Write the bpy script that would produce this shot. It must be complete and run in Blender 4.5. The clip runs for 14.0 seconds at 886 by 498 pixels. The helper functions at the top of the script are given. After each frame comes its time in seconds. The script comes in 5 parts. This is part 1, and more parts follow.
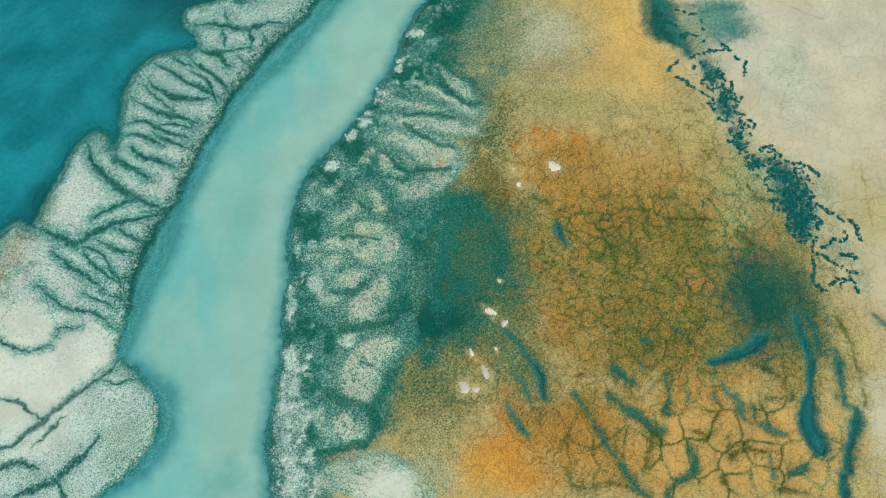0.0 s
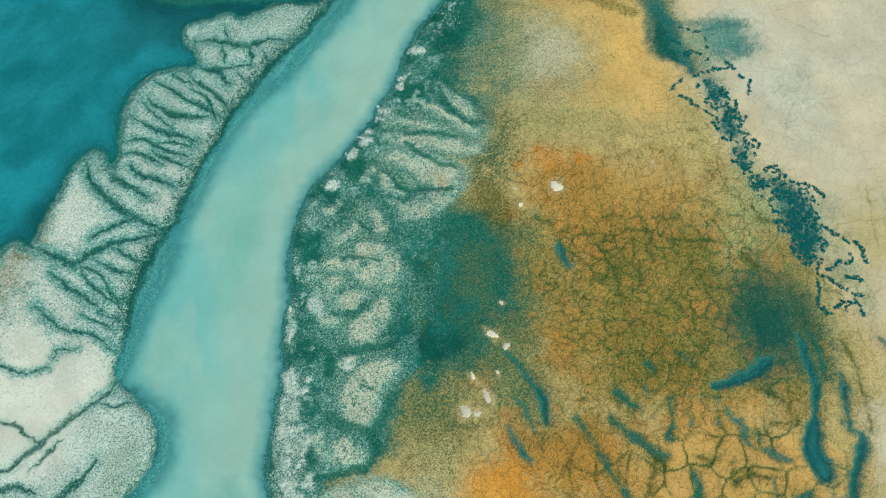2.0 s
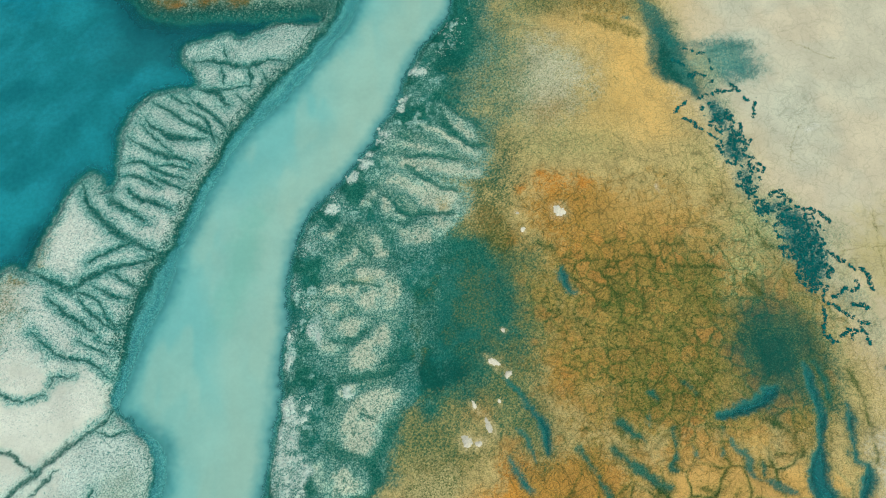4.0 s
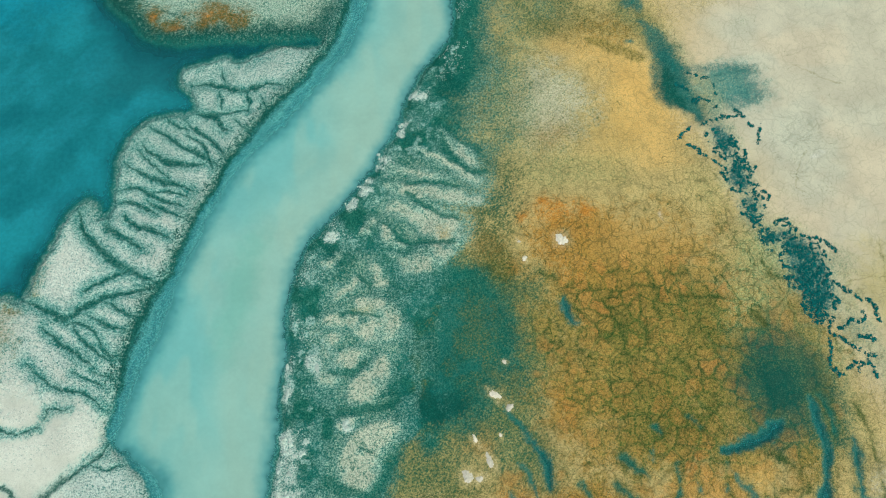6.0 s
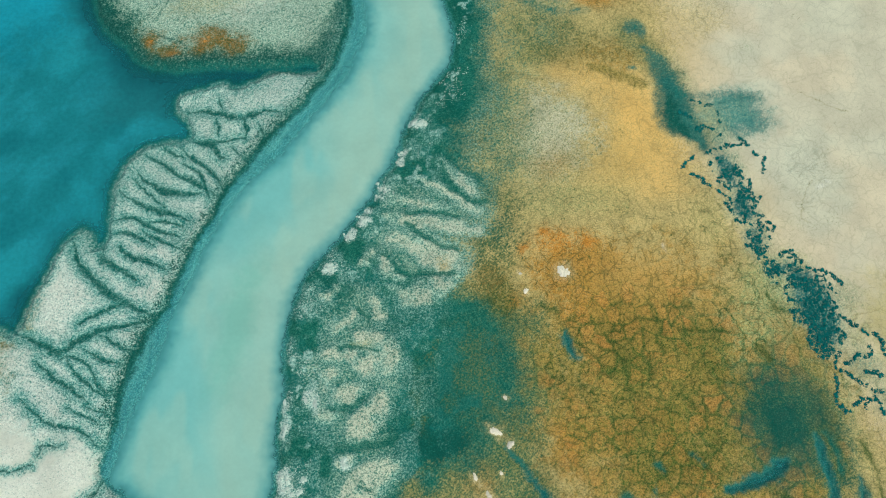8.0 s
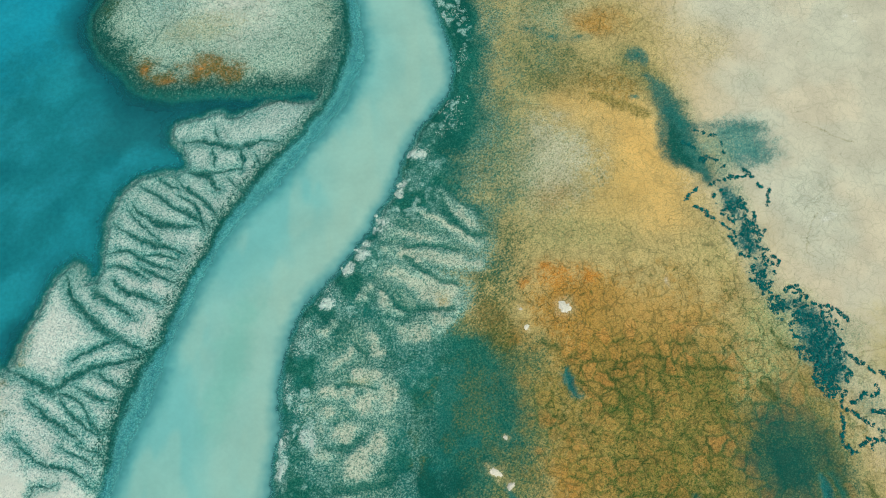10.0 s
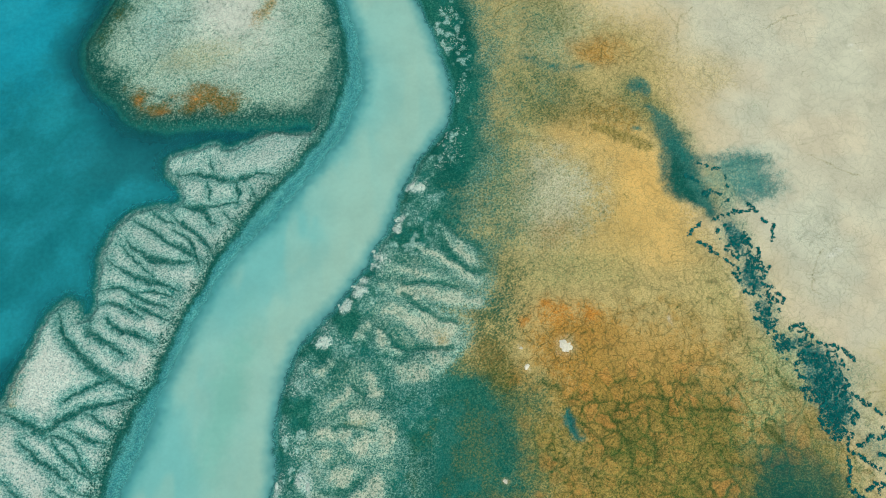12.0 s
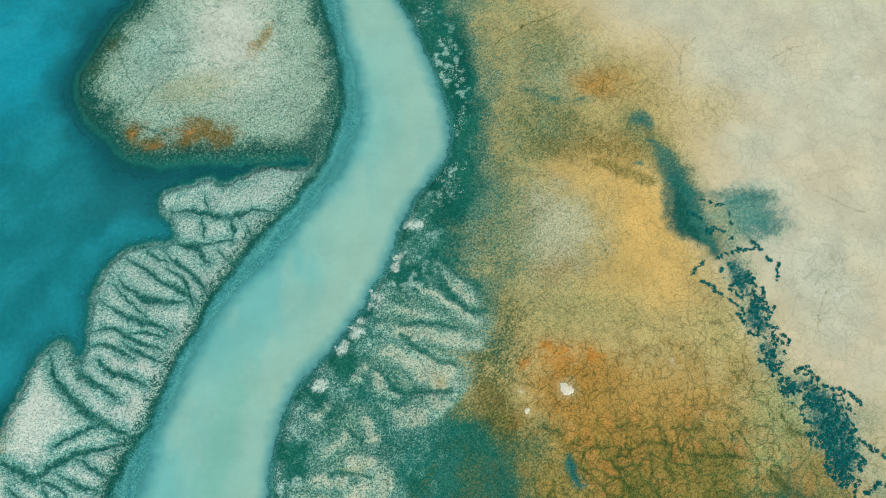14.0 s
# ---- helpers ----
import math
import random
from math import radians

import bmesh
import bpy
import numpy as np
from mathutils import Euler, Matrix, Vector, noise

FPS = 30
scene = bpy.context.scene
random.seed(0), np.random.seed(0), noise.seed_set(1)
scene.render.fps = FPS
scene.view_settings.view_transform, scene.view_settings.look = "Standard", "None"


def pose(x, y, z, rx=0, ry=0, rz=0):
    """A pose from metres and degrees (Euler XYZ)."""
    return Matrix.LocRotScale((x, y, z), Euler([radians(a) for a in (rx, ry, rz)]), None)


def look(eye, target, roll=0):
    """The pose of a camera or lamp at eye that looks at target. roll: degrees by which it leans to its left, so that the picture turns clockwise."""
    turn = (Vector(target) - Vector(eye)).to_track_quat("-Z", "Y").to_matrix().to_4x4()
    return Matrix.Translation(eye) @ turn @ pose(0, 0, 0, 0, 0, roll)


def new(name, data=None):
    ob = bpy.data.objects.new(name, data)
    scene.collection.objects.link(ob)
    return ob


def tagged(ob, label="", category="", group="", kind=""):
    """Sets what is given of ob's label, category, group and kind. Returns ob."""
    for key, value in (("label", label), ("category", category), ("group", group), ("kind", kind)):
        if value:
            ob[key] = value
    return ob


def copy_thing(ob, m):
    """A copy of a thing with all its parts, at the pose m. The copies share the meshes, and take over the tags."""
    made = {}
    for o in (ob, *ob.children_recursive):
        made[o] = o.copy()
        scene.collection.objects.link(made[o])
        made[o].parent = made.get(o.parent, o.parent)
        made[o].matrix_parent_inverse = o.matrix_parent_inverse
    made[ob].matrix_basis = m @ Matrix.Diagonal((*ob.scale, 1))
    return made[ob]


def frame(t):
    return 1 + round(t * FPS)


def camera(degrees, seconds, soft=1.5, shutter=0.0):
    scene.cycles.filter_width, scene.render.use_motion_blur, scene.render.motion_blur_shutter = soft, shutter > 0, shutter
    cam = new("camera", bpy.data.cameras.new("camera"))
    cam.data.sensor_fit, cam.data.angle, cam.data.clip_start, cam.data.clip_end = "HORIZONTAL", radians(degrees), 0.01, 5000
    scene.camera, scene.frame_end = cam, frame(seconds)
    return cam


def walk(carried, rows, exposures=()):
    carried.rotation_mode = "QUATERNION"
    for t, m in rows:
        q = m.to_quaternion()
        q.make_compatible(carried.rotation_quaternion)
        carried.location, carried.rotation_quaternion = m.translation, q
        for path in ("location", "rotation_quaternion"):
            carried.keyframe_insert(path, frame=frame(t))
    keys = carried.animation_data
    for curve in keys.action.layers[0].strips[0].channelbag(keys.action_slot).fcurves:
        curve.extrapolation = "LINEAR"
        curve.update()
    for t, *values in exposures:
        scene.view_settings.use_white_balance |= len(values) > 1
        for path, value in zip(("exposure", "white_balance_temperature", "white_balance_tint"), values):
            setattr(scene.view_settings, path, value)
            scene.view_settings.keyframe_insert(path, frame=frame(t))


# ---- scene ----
# A drone glides level over a tidal salt flat, its lens tipped about 19 degrees ahead of straight down.
cam = camera(62.0, 14.0, soft=1.15)
HEIGHT = 112.0
ROWS = [  # seconds, east, north, tip ahead, yaw, roll
    (0.0, -0.005, 0.015, 19.336, 0.020, -2.248), (0.5, -0.015, 0.786, 19.355, 0.042, -2.237),
    (1.0, -0.025, 1.618, 19.372, 0.064, -2.227), (1.5, -0.032, 2.507, 19.389, 0.084, -2.217),
    (2.0, -0.038, 3.449, 19.403, 0.103, -2.207), (2.5, -0.040, 4.442, 19.416, 0.122, -2.197),
    (3.0, -0.038, 5.483, 19.428, 0.139, -2.188), (5.5, 0.041, 11.303, 19.464, 0.208, -2.143),
    (6.0, 0.074, 12.576, 19.467, 0.218, -2.135), (6.5, 0.113, 13.880, 19.469, 0.228, -2.127),
    (7.0, 0.157, 15.214, 19.469, 0.236, -2.119), (7.5, 0.208, 16.578, 19.467, 0.243, -2.111),
    (8.0, 0.265, 17.970, 19.464, 0.249, -2.103), (10.5, 0.632, 25.334, 19.427, 0.263, -2.068),
    (11.0, 0.719, 26.887, 19.415, 0.263, -2.062), (11.5, 0.810, 28.467, 19.401, 0.261, -2.056),
    (12.0, 0.904, 30.074, 19.386, 0.258, -2.050), (12.5, 1.000, 31.710, 19.370, 0.254, -2.044),
    (13.0, 1.097, 33.376, 19.352, 0.249, -2.038), (13.5, 1.194, 35.073, 19.333, 0.243, -2.033),
    (14.0, 1.291, 36.803, 19.312, 0.236, -2.027),
]
walk(cam, [(t, pose(x, y, HEIGHT, 0, 0, yaw) @ pose(0, 0, 0, tip) @ pose(0, 0, 0, 0, 0, roll)) for t, x, y, tip, yaw, roll in ROWS],
     [(0.0, -0.06, 6500, 1), (5.0, -0.02, 6500, 1), (14.0, -0.03, 6500, 1)])

# ---- daylight: high thin cloud, a broad soft sun ----
SUN_EL, SUN_AZ = radians(58), radians(140)
world = bpy.data.worlds.new("sky")
scene.world = world
world.use_nodes = True
wn = world.node_tree
sky = wn.nodes.new("ShaderNodeTexSky")
sky.sky_type, sky.sun_disc, sky.sun_elevation, sky.sun_rotation = "NISHITA", False, SUN_EL, SUN_AZ
sky.dust_density, sky.air_density = 3.0, 1.0
wn.nodes["Background"].inputs["Strength"].default_value = 0.12
wn.links.new(sky.outputs["Color"], wn.nodes["Background"].inputs["Color"])
sun_data = bpy.data.lights.new("sun", "SUN")
sun_data.energy, sun_data.angle, sun_data.color = 2.0, radians(12), (1.0, 0.97, 0.90)
sun = new("sun", sun_data)
sun.matrix_world = look((300 * math.sin(SUN_AZ) * math.cos(SUN_EL), 300 * math.cos(SUN_AZ) * math.cos(SUN_EL), 300 * math.sin(SUN_EL)), (0, 0, 0))


# ---- materials ----
def lin(r, g, b):
    """An 8-bit colour as linear reflectance."""
    return tuple(((c / 255 + 0.055) / 1.055) ** 2.4 if c > 10 else c / 255 / 12.92 for c in (r, g, b))


class Nodes:
    """A short way to write node trees."""

    def __init__(self, name):
        self.mat = bpy.data.materials.new(name)
        self.mat.use_nodes = True
        self.tree = self.mat.node_tree
        self.bsdf = self.tree.nodes["Principled BSDF"]
        self.out = self.tree.nodes["Material Output"]
        self.coord = self.tree.nodes.new("ShaderNodeTexCoord").outputs["Object"]

    def put(self, socket, value):
        if hasattr(value, "is_linked"):
            self.tree.links.new(value, socket)
        else:
            socket.default_value = value

    def node(self, kind, out, settings=(), **inputs):
        n = self.tree.nodes.new(kind)
        for key, value in dict(settings).items():
            setattr(n, key, value)
        for key, value in inputs.items():
            self.put(n.inputs[key.replace("_", " ")], value)
        return n.outputs[out]

    def attribute(self, name, out="Fac"):
        return self.node("ShaderNodeAttribute", out, {"attribute_name": name})

    def noise(self, scale, detail=2.0, rough=0.5, where=None, out="Fac"):
        return self.node("ShaderNodeTexNoise", out, Scale=scale, Detail=detail, Roughness=rough, Vector=where or self.coord)

    def math(self, op, a, b=0.0, c=0.0):
        n = self.tree.nodes.new("ShaderNodeMath")
        n.operation = op
        for socket, value in zip(n.inputs, (a, b, c)):
            self.put(socket, value)
        return n.outputs[0]

    def ramp(self, value, low, high, to_low=0.0, to_high=1.0):
        return self.node("ShaderNodeMapRange", "Result", {"interpolation_type": "SMOOTHSTEP"}, Value=value, From_Min=low, From_Max=high, To_Min=to_low, To_Max=to_high)

    def mix(self, fac, a, b, blend="MIX"):
        n = self.tree.nodes.new("ShaderNodeMix")
        n.data_type, n.blend_type = "RGBA", blend
        for socket, value in zip((n.inputs[0], n.inputs[6], n.inputs[7]), (fac, a, b)):
            self.put(socket, (*value, 1) if isinstance(value, tuple) and len(value) == 3 else value)
        return n.outputs[2]

    def finish(self, colour, rough, height=None, strength=0.4, distance=0.05, specular=0.25):
        self.put(self.bsdf.inputs["Base Color"], colour)
        self.put(self.bsdf.inputs["Roughness"], rough)
        self.bsdf.inputs["Specular IOR Level"].default_value = specular
        if height is not None:
            normal = self.node("ShaderNodeBump", "Normal", Height=height, Strength=strength, Distance=distance)
            self.tree.links.new(normal, self.bsdf.inputs["Normal"])
        return self.mat


def ground_material():
    """Mud and silt ("soil") under loose grains of salt, sand and dry algae ("grain"), with a net of fine drying cracks."""
    n = Nodes("salt_flat")
    soil, grain = n.attribute("soil", "Color"), n.attribute("grain", "Color")
    cover, vein, wet = n.attribute("cover"), n.attribute("vein"), n.attribute("wet")
    fine = n.noise(5.0, 2.5, 0.72)
    clump = n.noise(2.6, 2.0, 0.6)
    patch = n.noise(0.16, 4.0, 0.6)
    amount = n.math("ADD", n.math("MULTIPLY", fine, 0.78), n.math("MULTIPLY", clump, 0.22))
    edge = n.math("SUBTRACT", 0.72, n.math("MULTIPLY", cover, 0.44))
    speck = n.ramp(n.math("SUBTRACT", amount, edge), -0.10, 0.10)
    colour = n.mix(speck, soil, grain)
    # each grain a little lighter or darker than the next, and broad patches drier or damper
    tone = n.ramp(n.noise(5.8, 2.0, 0.75), 0.34, 0.66, 0.79, 1.19)
    calm = n.ramp(cover, 0.68, 0.80, 0.0, 0.72)
    tone = n.math("ADD", n.math("MULTIPLY", tone, n.math("SUBTRACT", 1.0, calm)), calm)
    tone = n.math("MULTIPLY", tone, n.ramp(patch, 0.3, 0.7, 0.90, 1.08))
    # drying cracks at two sizes, bent by noise
    bend = n.noise(0.45, 1.5, 0.5, out="Color")
    bent = n.node("ShaderNodeVectorMath", "Vector", {"operation": "MULTIPLY_ADD"})
    vm = bent.node
    n.put(vm.inputs[0], bend)
    vm.inputs[1].default_value = (2.2, 2.2, 0.0)
    n.put(vm.inputs[2], n.coord)
    flat = n.node("ShaderNodeVectorMath", "Vector", {"operation": "MULTIPLY"})
    n.put(flat.node.inputs[0], bent)
    flat.node.inputs[1].default_value = (1.0, 1.0, 0.0)
    cracks = None
    for scale, width, keep in ((0.24, 0.030, 0.36), (0.44, 0.046, 0.38), (0.95, 0.07, 0.44)):
        d = n.node("ShaderNodeTexVoronoi", "Distance", {"feature": "DISTANCE_TO_EDGE"}, Vector=flat, Scale=scale)
        line = n.ramp(d, 0.0, width, 1.0, 0.0)
        line = n.math("MULTIPLY", line, n.ramp(n.noise(0.42 + scale, 2.0), keep, keep + 0.16))
        cracks = line if cracks is None else n.math("MAXIMUM", cracks, line)
    cracks = n.math("MULTIPLY", cracks, vein)
    colour = n.mix(n.math("MULTIPLY", cracks, 0.85), colour, lin(52, 76, 40))
    shade = n.node("ShaderNodeCombineColor", "Color", Red=tone, Green=tone, Blue=tone)
    colour = n.mix(1.0, colour, shade, "MULTIPLY")
    height = n.math("SUBTRACT", n.math("MULTIPLY", speck, 0.8), n.math("MULTIPLY", cracks, 1.0))
    return n.finish(colour, n.ramp(wet, 0.0, 1.0, 0.95, 0.7), height, 0.8, 0.07, 0.08)


def water_material(name, ripple, grain):
    """Turbid water: the murk hides the bed more the deeper it is."""
    n = Nodes(name)
    murk, veil = n.attribute("murk", "Color"), n.attribute("veil")
    tone = n.ramp(n.noise(0.12, 5.0, 0.65), 0.3, 0.7, 0.93, 1.06)
    tone = n.math("MULTIPLY", tone, n.ramp(n.noise(1.3, 4.0, 0.7), 0.3, 0.7, 1 - grain, 1 + grain))
    shade = n.node("ShaderNodeCombineColor", "Color", Red=tone, Green=tone, Blue=tone)
    n.finish(n.mix(1.0, murk, shade, "MULTIPLY"), 0.25, n.noise(2.2, 3.0, 0.6), ripple, 0.03, 0.12)
    clear = n.node("ShaderNodeBsdfTransparent", "BSDF")
    mixed = n.tree.nodes.new("ShaderNodeMixShader")
    n.put(mixed.inputs[0], veil)
    n.put(mixed.inputs[1], clear)
    n.put(mixed.inputs[2], n.bsdf.outputs[0])
    n.put(n.out.inputs["Surface"], mixed.outputs[0])
    return n.mat


def plain_material(name, base, other, scale, rough, bump=0.5):
    n = Nodes(name)
    info = n.tree.nodes.new("ShaderNodeObjectInfo").outputs["Random"]
    fac = n.ramp(n.noise(scale, 4.0, 0.65), 0.3, 0.7)
    tone = n.math("ADD", 0.85, n.math("MULTIPLY", info, 0.3))
    shade = n.node("ShaderNodeCombineColor", "Color", Red=tone, Green=tone, Blue=tone)
    return n.finish(n.mix(1.0, n.mix(fac, base, other), shade, "MULTIPLY"), rough, n.noise(scale * 3, 3.0), bump, 0.03, 0.08)


GROUND = ground_material()
RIVER_WATER = water_material("silty_river_water", 0.12, 0.02)
LAGOON_WATER = water_material("lagoon_water", 0.2, 0.10)
POOL_WATER = water_material("pool_water", 0.1, 0.06)
LEAF = plain_material("samphire_foliage", lin(14, 94, 92), lin(30, 118, 112), 6.0, 0.9)
WOOD = plain_material("dry_stem", lin(92, 78, 58), lin(66, 56, 44), 9.0, 0.9)
SALT_WHITE = plain_material("dry_salt", lin(230, 223, 203), lin(204, 199, 176), 5.0, 0.85, 0.5)
SALT = plain_material("salt_crust", lin(204, 213, 198), lin(168, 194, 182), 5.0, 0.85, 0.8)
REED = plain_material("reed_fringe", lin(14, 78, 70), lin(36, 106, 96), 4.0, 0.9)

# ---- the plan: one sheet of ground, fine where the drone passes, coarse out to the horizon ----
STEP = 0.15
reach = [40.0 * 1.22 ** k for k in range(1, 22)]
xs = np.concatenate([[-88 - r + 40 for r in reversed(reach)], np.arange(-88, 88.01, STEP), [88 + r - 40 for r in reach]]).astype(np.float32)
ys = np.concatenate([[-5 - r + 40 for r in reversed(reach)], np.arange(-5, 134.01, STEP), [134 + r - 40 for r in reach]]).astype(np.float32)
NX, NY = len(xs), len(ys)
X, Y = np.meshgrid(xs, ys)


def lattice(seed):
    return np.random.RandomState(seed).rand(256, 256).astype(np.float32)


def value_noise(x, y, scale, seed):
    """Smooth noise from 0 to 1 with features about scale metres wide."""
    table = lattice(seed)
    u, v = x / scale, y / scale
    i, j = np.floor(u).astype(np.int32), np.floor(v).astype(np.int32)
    u, v = u - i, v - j
    u, v = u * u * (3 - 2 * u), v * v * (3 - 2 * v)
    i0, j0, i1, j1 = i & 255, j & 255, (i + 1) & 255, (j + 1) & 255
    return (table[j0, i0] * (1 - u) + table[j0, i1] * u) * (1 - v) + (table[j1, i0] * (1 - u) + table[j1, i1] * u) * v


def fbm(x, y, scale, seed, octaves=4):
    total, size = np.zeros_like(x), 0.0
    for k in range(octaves):
        total += value_noise(x, y, scale / 2 ** k, seed + k) / 2 ** k
        size += 1 / 2 ** k
    return total / size


def smooth(a, b, v):
    t = np.clip((v - a) / (b - a), 0, 1)
    return t * t * (3 - 2 * t)


# edges wander by a metre at two sizes
WX = X + 1.5 * (fbm(X, Y, 5.0, 11) - 0.5) + 0.7 * (fbm(X, Y, 0.9, 21, 2) - 0.5)
WY = Y + 1.5 * (fbm(X, Y, 5.0, 31) - 0.5) + 0.7 * (fbm(X, Y, 0.9, 41, 2) - 0.5)
N_BIG, N_MID, N_FINE = fbm(X, Y, 14.0, 51), fbm(X, Y, 3.0, 61), fbm(X, Y, 0.7, 71, 3)


def spline(points, steps=4, closed=False):
    """A smooth line through the points."""
    p = [np.array(q, float) for q in points]
    n, line = len(p), []
    for k in range(n if closed else n - 1):
        a, b, c, d = (p[(k + o) % n] if closed else p[min(max(k + o, 0), n - 1)] for o in (-1, 0, 1, 2))
        for s in range(steps):
            t = s / steps
            line.append(0.5 * (2 * b + (c - a) * t + (2 * a - 5 * b + 4 * c - d) * t * t + (3 * b - a - 3 * c + d) * t ** 3))
    if not closed:
        line.append(p[-1])
    return np.array(line, np.float32)


def block(line, margin):
    """The rows and columns of the sheet within margin of a line."""
    (x0, y0), (x1, y1) = line.min(0) - margin, line.max(0) + margin
    return (slice(max(np.searchsorted(ys, y0) - 1, 0), np.searchsorted(ys, y1) + 1), slice(max(np.searchsorted(xs, x0) - 1, 0), np.searchsorted(xs, x1) + 1))


def line_distance(line, margin, closed=False):
    s = block(line, margin)
    x, y = WX[s], WY[s]
    best = np.full(x.shape, 1e9, np.float32)
    ends = zip(line, np.roll(line, -1, 0)) if closed else zip(line[:-1], line[1:])
    for a, b in ends:
        d = b - a
        t = np.clip(((x - a[0]) * d[0] + (y - a[1]) * d[1]) / max(float(d @ d), 1e-6), 0, 1)
        best = np.minimum(best, (x - a[0] - t * d[0]) ** 2 + (y - a[1] - t * d[1]) ** 2)
    return s, np.sqrt(best)


def inside(points, margin=6.0, steps=3):
    """Signed distance to a closed outline, positive inside, over the whole sheet (cut off at -margin)."""
    line = spline(points, steps, True)
    s, d = line_distance(line, margin, True)
    x, y = WX[s], WY[s]
    odd = np.zeros(x.shape, bool)
    for a, b in zip(line, np.roll(line, -1, 0)):
        if a[1] != b[1]:
            odd ^= ((a[1] > y) != (b[1] > y)) & (x < (b[0] - a[0]) * (y - a[1]) / (b[1] - a[1]) + a[0])
    field = np.full(X.shape, -margin, np.float32)
    field[s] = np.maximum(np.where(odd, d, -d), -margin)
    return field


def blob(cx, cy, rx, ry, turn=0.0, soft=0.6, rough=0.5):
    """An uneven oval patch: 1 in the middle, 0 outside."""
    c, s = math.cos(radians(turn)), math.sin(radians(turn))
    reach = (1 + 1.0 * rough) * max(rx, ry) + 3.0
    near = block(np.array([(cx, cy)], np.float32), reach)
    x, y = WX[near] - cx, WY[near] - cy
    u, v = (x * c + y * s) / rx, (y * c - x * s) / ry
    patch = np.zeros(X.shape, np.float32)
    patch[near] = smooth(1.0, 1.0 - soft, np.sqrt(u * u + v * v) + rough * (N_MID[near] - 0.5) + 0.6 * rough * (N_FINE[near] - 0.5))
    return patch


SOIL, GRAIN = np.zeros((NY, NX, 3), np.float32), np.zeros((NY, NX, 3), np.float32)
COVER, VEIN, WET = (np.zeros((NY, NX), np.float32) for _ in range(3))
Z = np.full((NY, NX), 0.32, np.float32) + 0.10 * (N_BIG - 0.5) + 0.05 * (N_MID - 0.5)


# loose grains: an even spread from 0 to 1, a hand's width across, by which one ground gives way to the next speck by speck
grit = 0.40 * value_noise(X, Y, 0.26, 111) + 0.60 * np.random.RandomState(5).rand(NY, NX).astype(np.float32)
rank = np.empty(grit.size, np.float32)
rank[np.argsort(grit, axis=None)] = np.linspace(0, 1, grit.size, dtype=np.float32)
GRIT = rank.reshape(grit.shape)


def lay(mask, soil, grain, cover, vein=0.0, wet=0.0, s=None, speck=0.5):
    """Spread one kind of ground over the sheet where mask says so; speck: how far its edge breaks up into grains."""
    if s is None:
        rows, columns = np.flatnonzero(mask.any(1)), np.flatnonzero(mask.any(0))
        if not len(rows):
            return
        s = (slice(rows[0], rows[-1] + 1), slice(columns[0], columns[-1] + 1))
        mask = mask[s]
    mask = mask * (1 - speck) + speck * smooth(-0.2, 0.2, 1.4 * mask - 0.2 - GRIT[s]) if speck else mask
    m = mask[..., None]
    SOIL[s] += (np.array(lin(*soil), np.float32) - SOIL[s]) * m
    GRAIN[s] += (np.array(lin(*grain), np.float32) - GRAIN[s]) * m
    COVER[s] += (cover - COVER[s]) * mask
    VEIN[s] += (vein - VEIN[s]) * mask
    WET[s] += (wet - WET[s]) * mask


# kinds of ground: soil, grain, cover, cracks, wetness
PALE = ((190, 185, 156), (201, 196, 169), 0.82, 0.15, 0.0)
SAND = ((138, 137, 86), (198, 178, 118), 0.65, 0.50, 0.0)
DOME = ((94, 124, 86), (180, 182, 142), 0.58, 0.15, 0.0)
GOLD = ((162, 140, 72), (208, 175, 102), 0.74, 0.18, 0.0)
ORANGE = ((132, 106, 46), (188, 138, 58), 0.64, 0.85, 0.0)
RUST = ((150, 98, 38), (210, 142, 56), 0.62, 0.50, 0.0)
TAN = ((80, 98, 40), (162, 134, 66), 0.58, 0.85, 0.0)
OLIVE = ((56, 86, 36), (122, 116, 50), 0.48, 0.85, 0.1)
MOSS = ((34, 94, 72), (132, 138, 84), 0.43, 0.10, 0.2)
ALGAE = ((18, 92, 78), (52, 124, 104), 0.40, 0.0, 0.7)
ALGAE_DEEP = ((14, 82, 70), (26, 96, 82), 0.30, 0.0, 0.8)
ALGAE_BLUE = ((28, 108, 98), (46, 126, 114), 0.35, 0.0, 0.6)
SPECKLE = ((32, 106, 96), (146, 188, 170), 0.41, 0.0, 0.2)
CRUST = ((36, 122, 112), (198, 215, 201), 0.61, 0.0, 0.0)
FROST = ((30, 112, 100), (176, 206, 182), 0.53, 0.0, 0.1)
MOSS_DARK = ((34, 92, 68), (104, 116, 68), 0.43, 0.2, 0.2)
CRUST_WHITE = ((156, 178, 160), (209, 213, 195), 0.85, 0.10, 0.0)
CRUST_GREEN = ((40, 116, 100), (184, 206, 182), 0.54, 0.25, 0.0)
POOL_BED = ((26, 104, 98), (48, 126, 118), 0.40, 0.0, 0.7)
CREAM = ((64, 140, 124), (214, 218, 202), 0.68, 0.0, 0.0)
FLANK = ((24, 114, 106), (148, 198, 182), 0.45, 0.0, 0.2)
BANK = ((12, 74, 64), (38, 108, 96), 0.35, 0.0, 0.4)

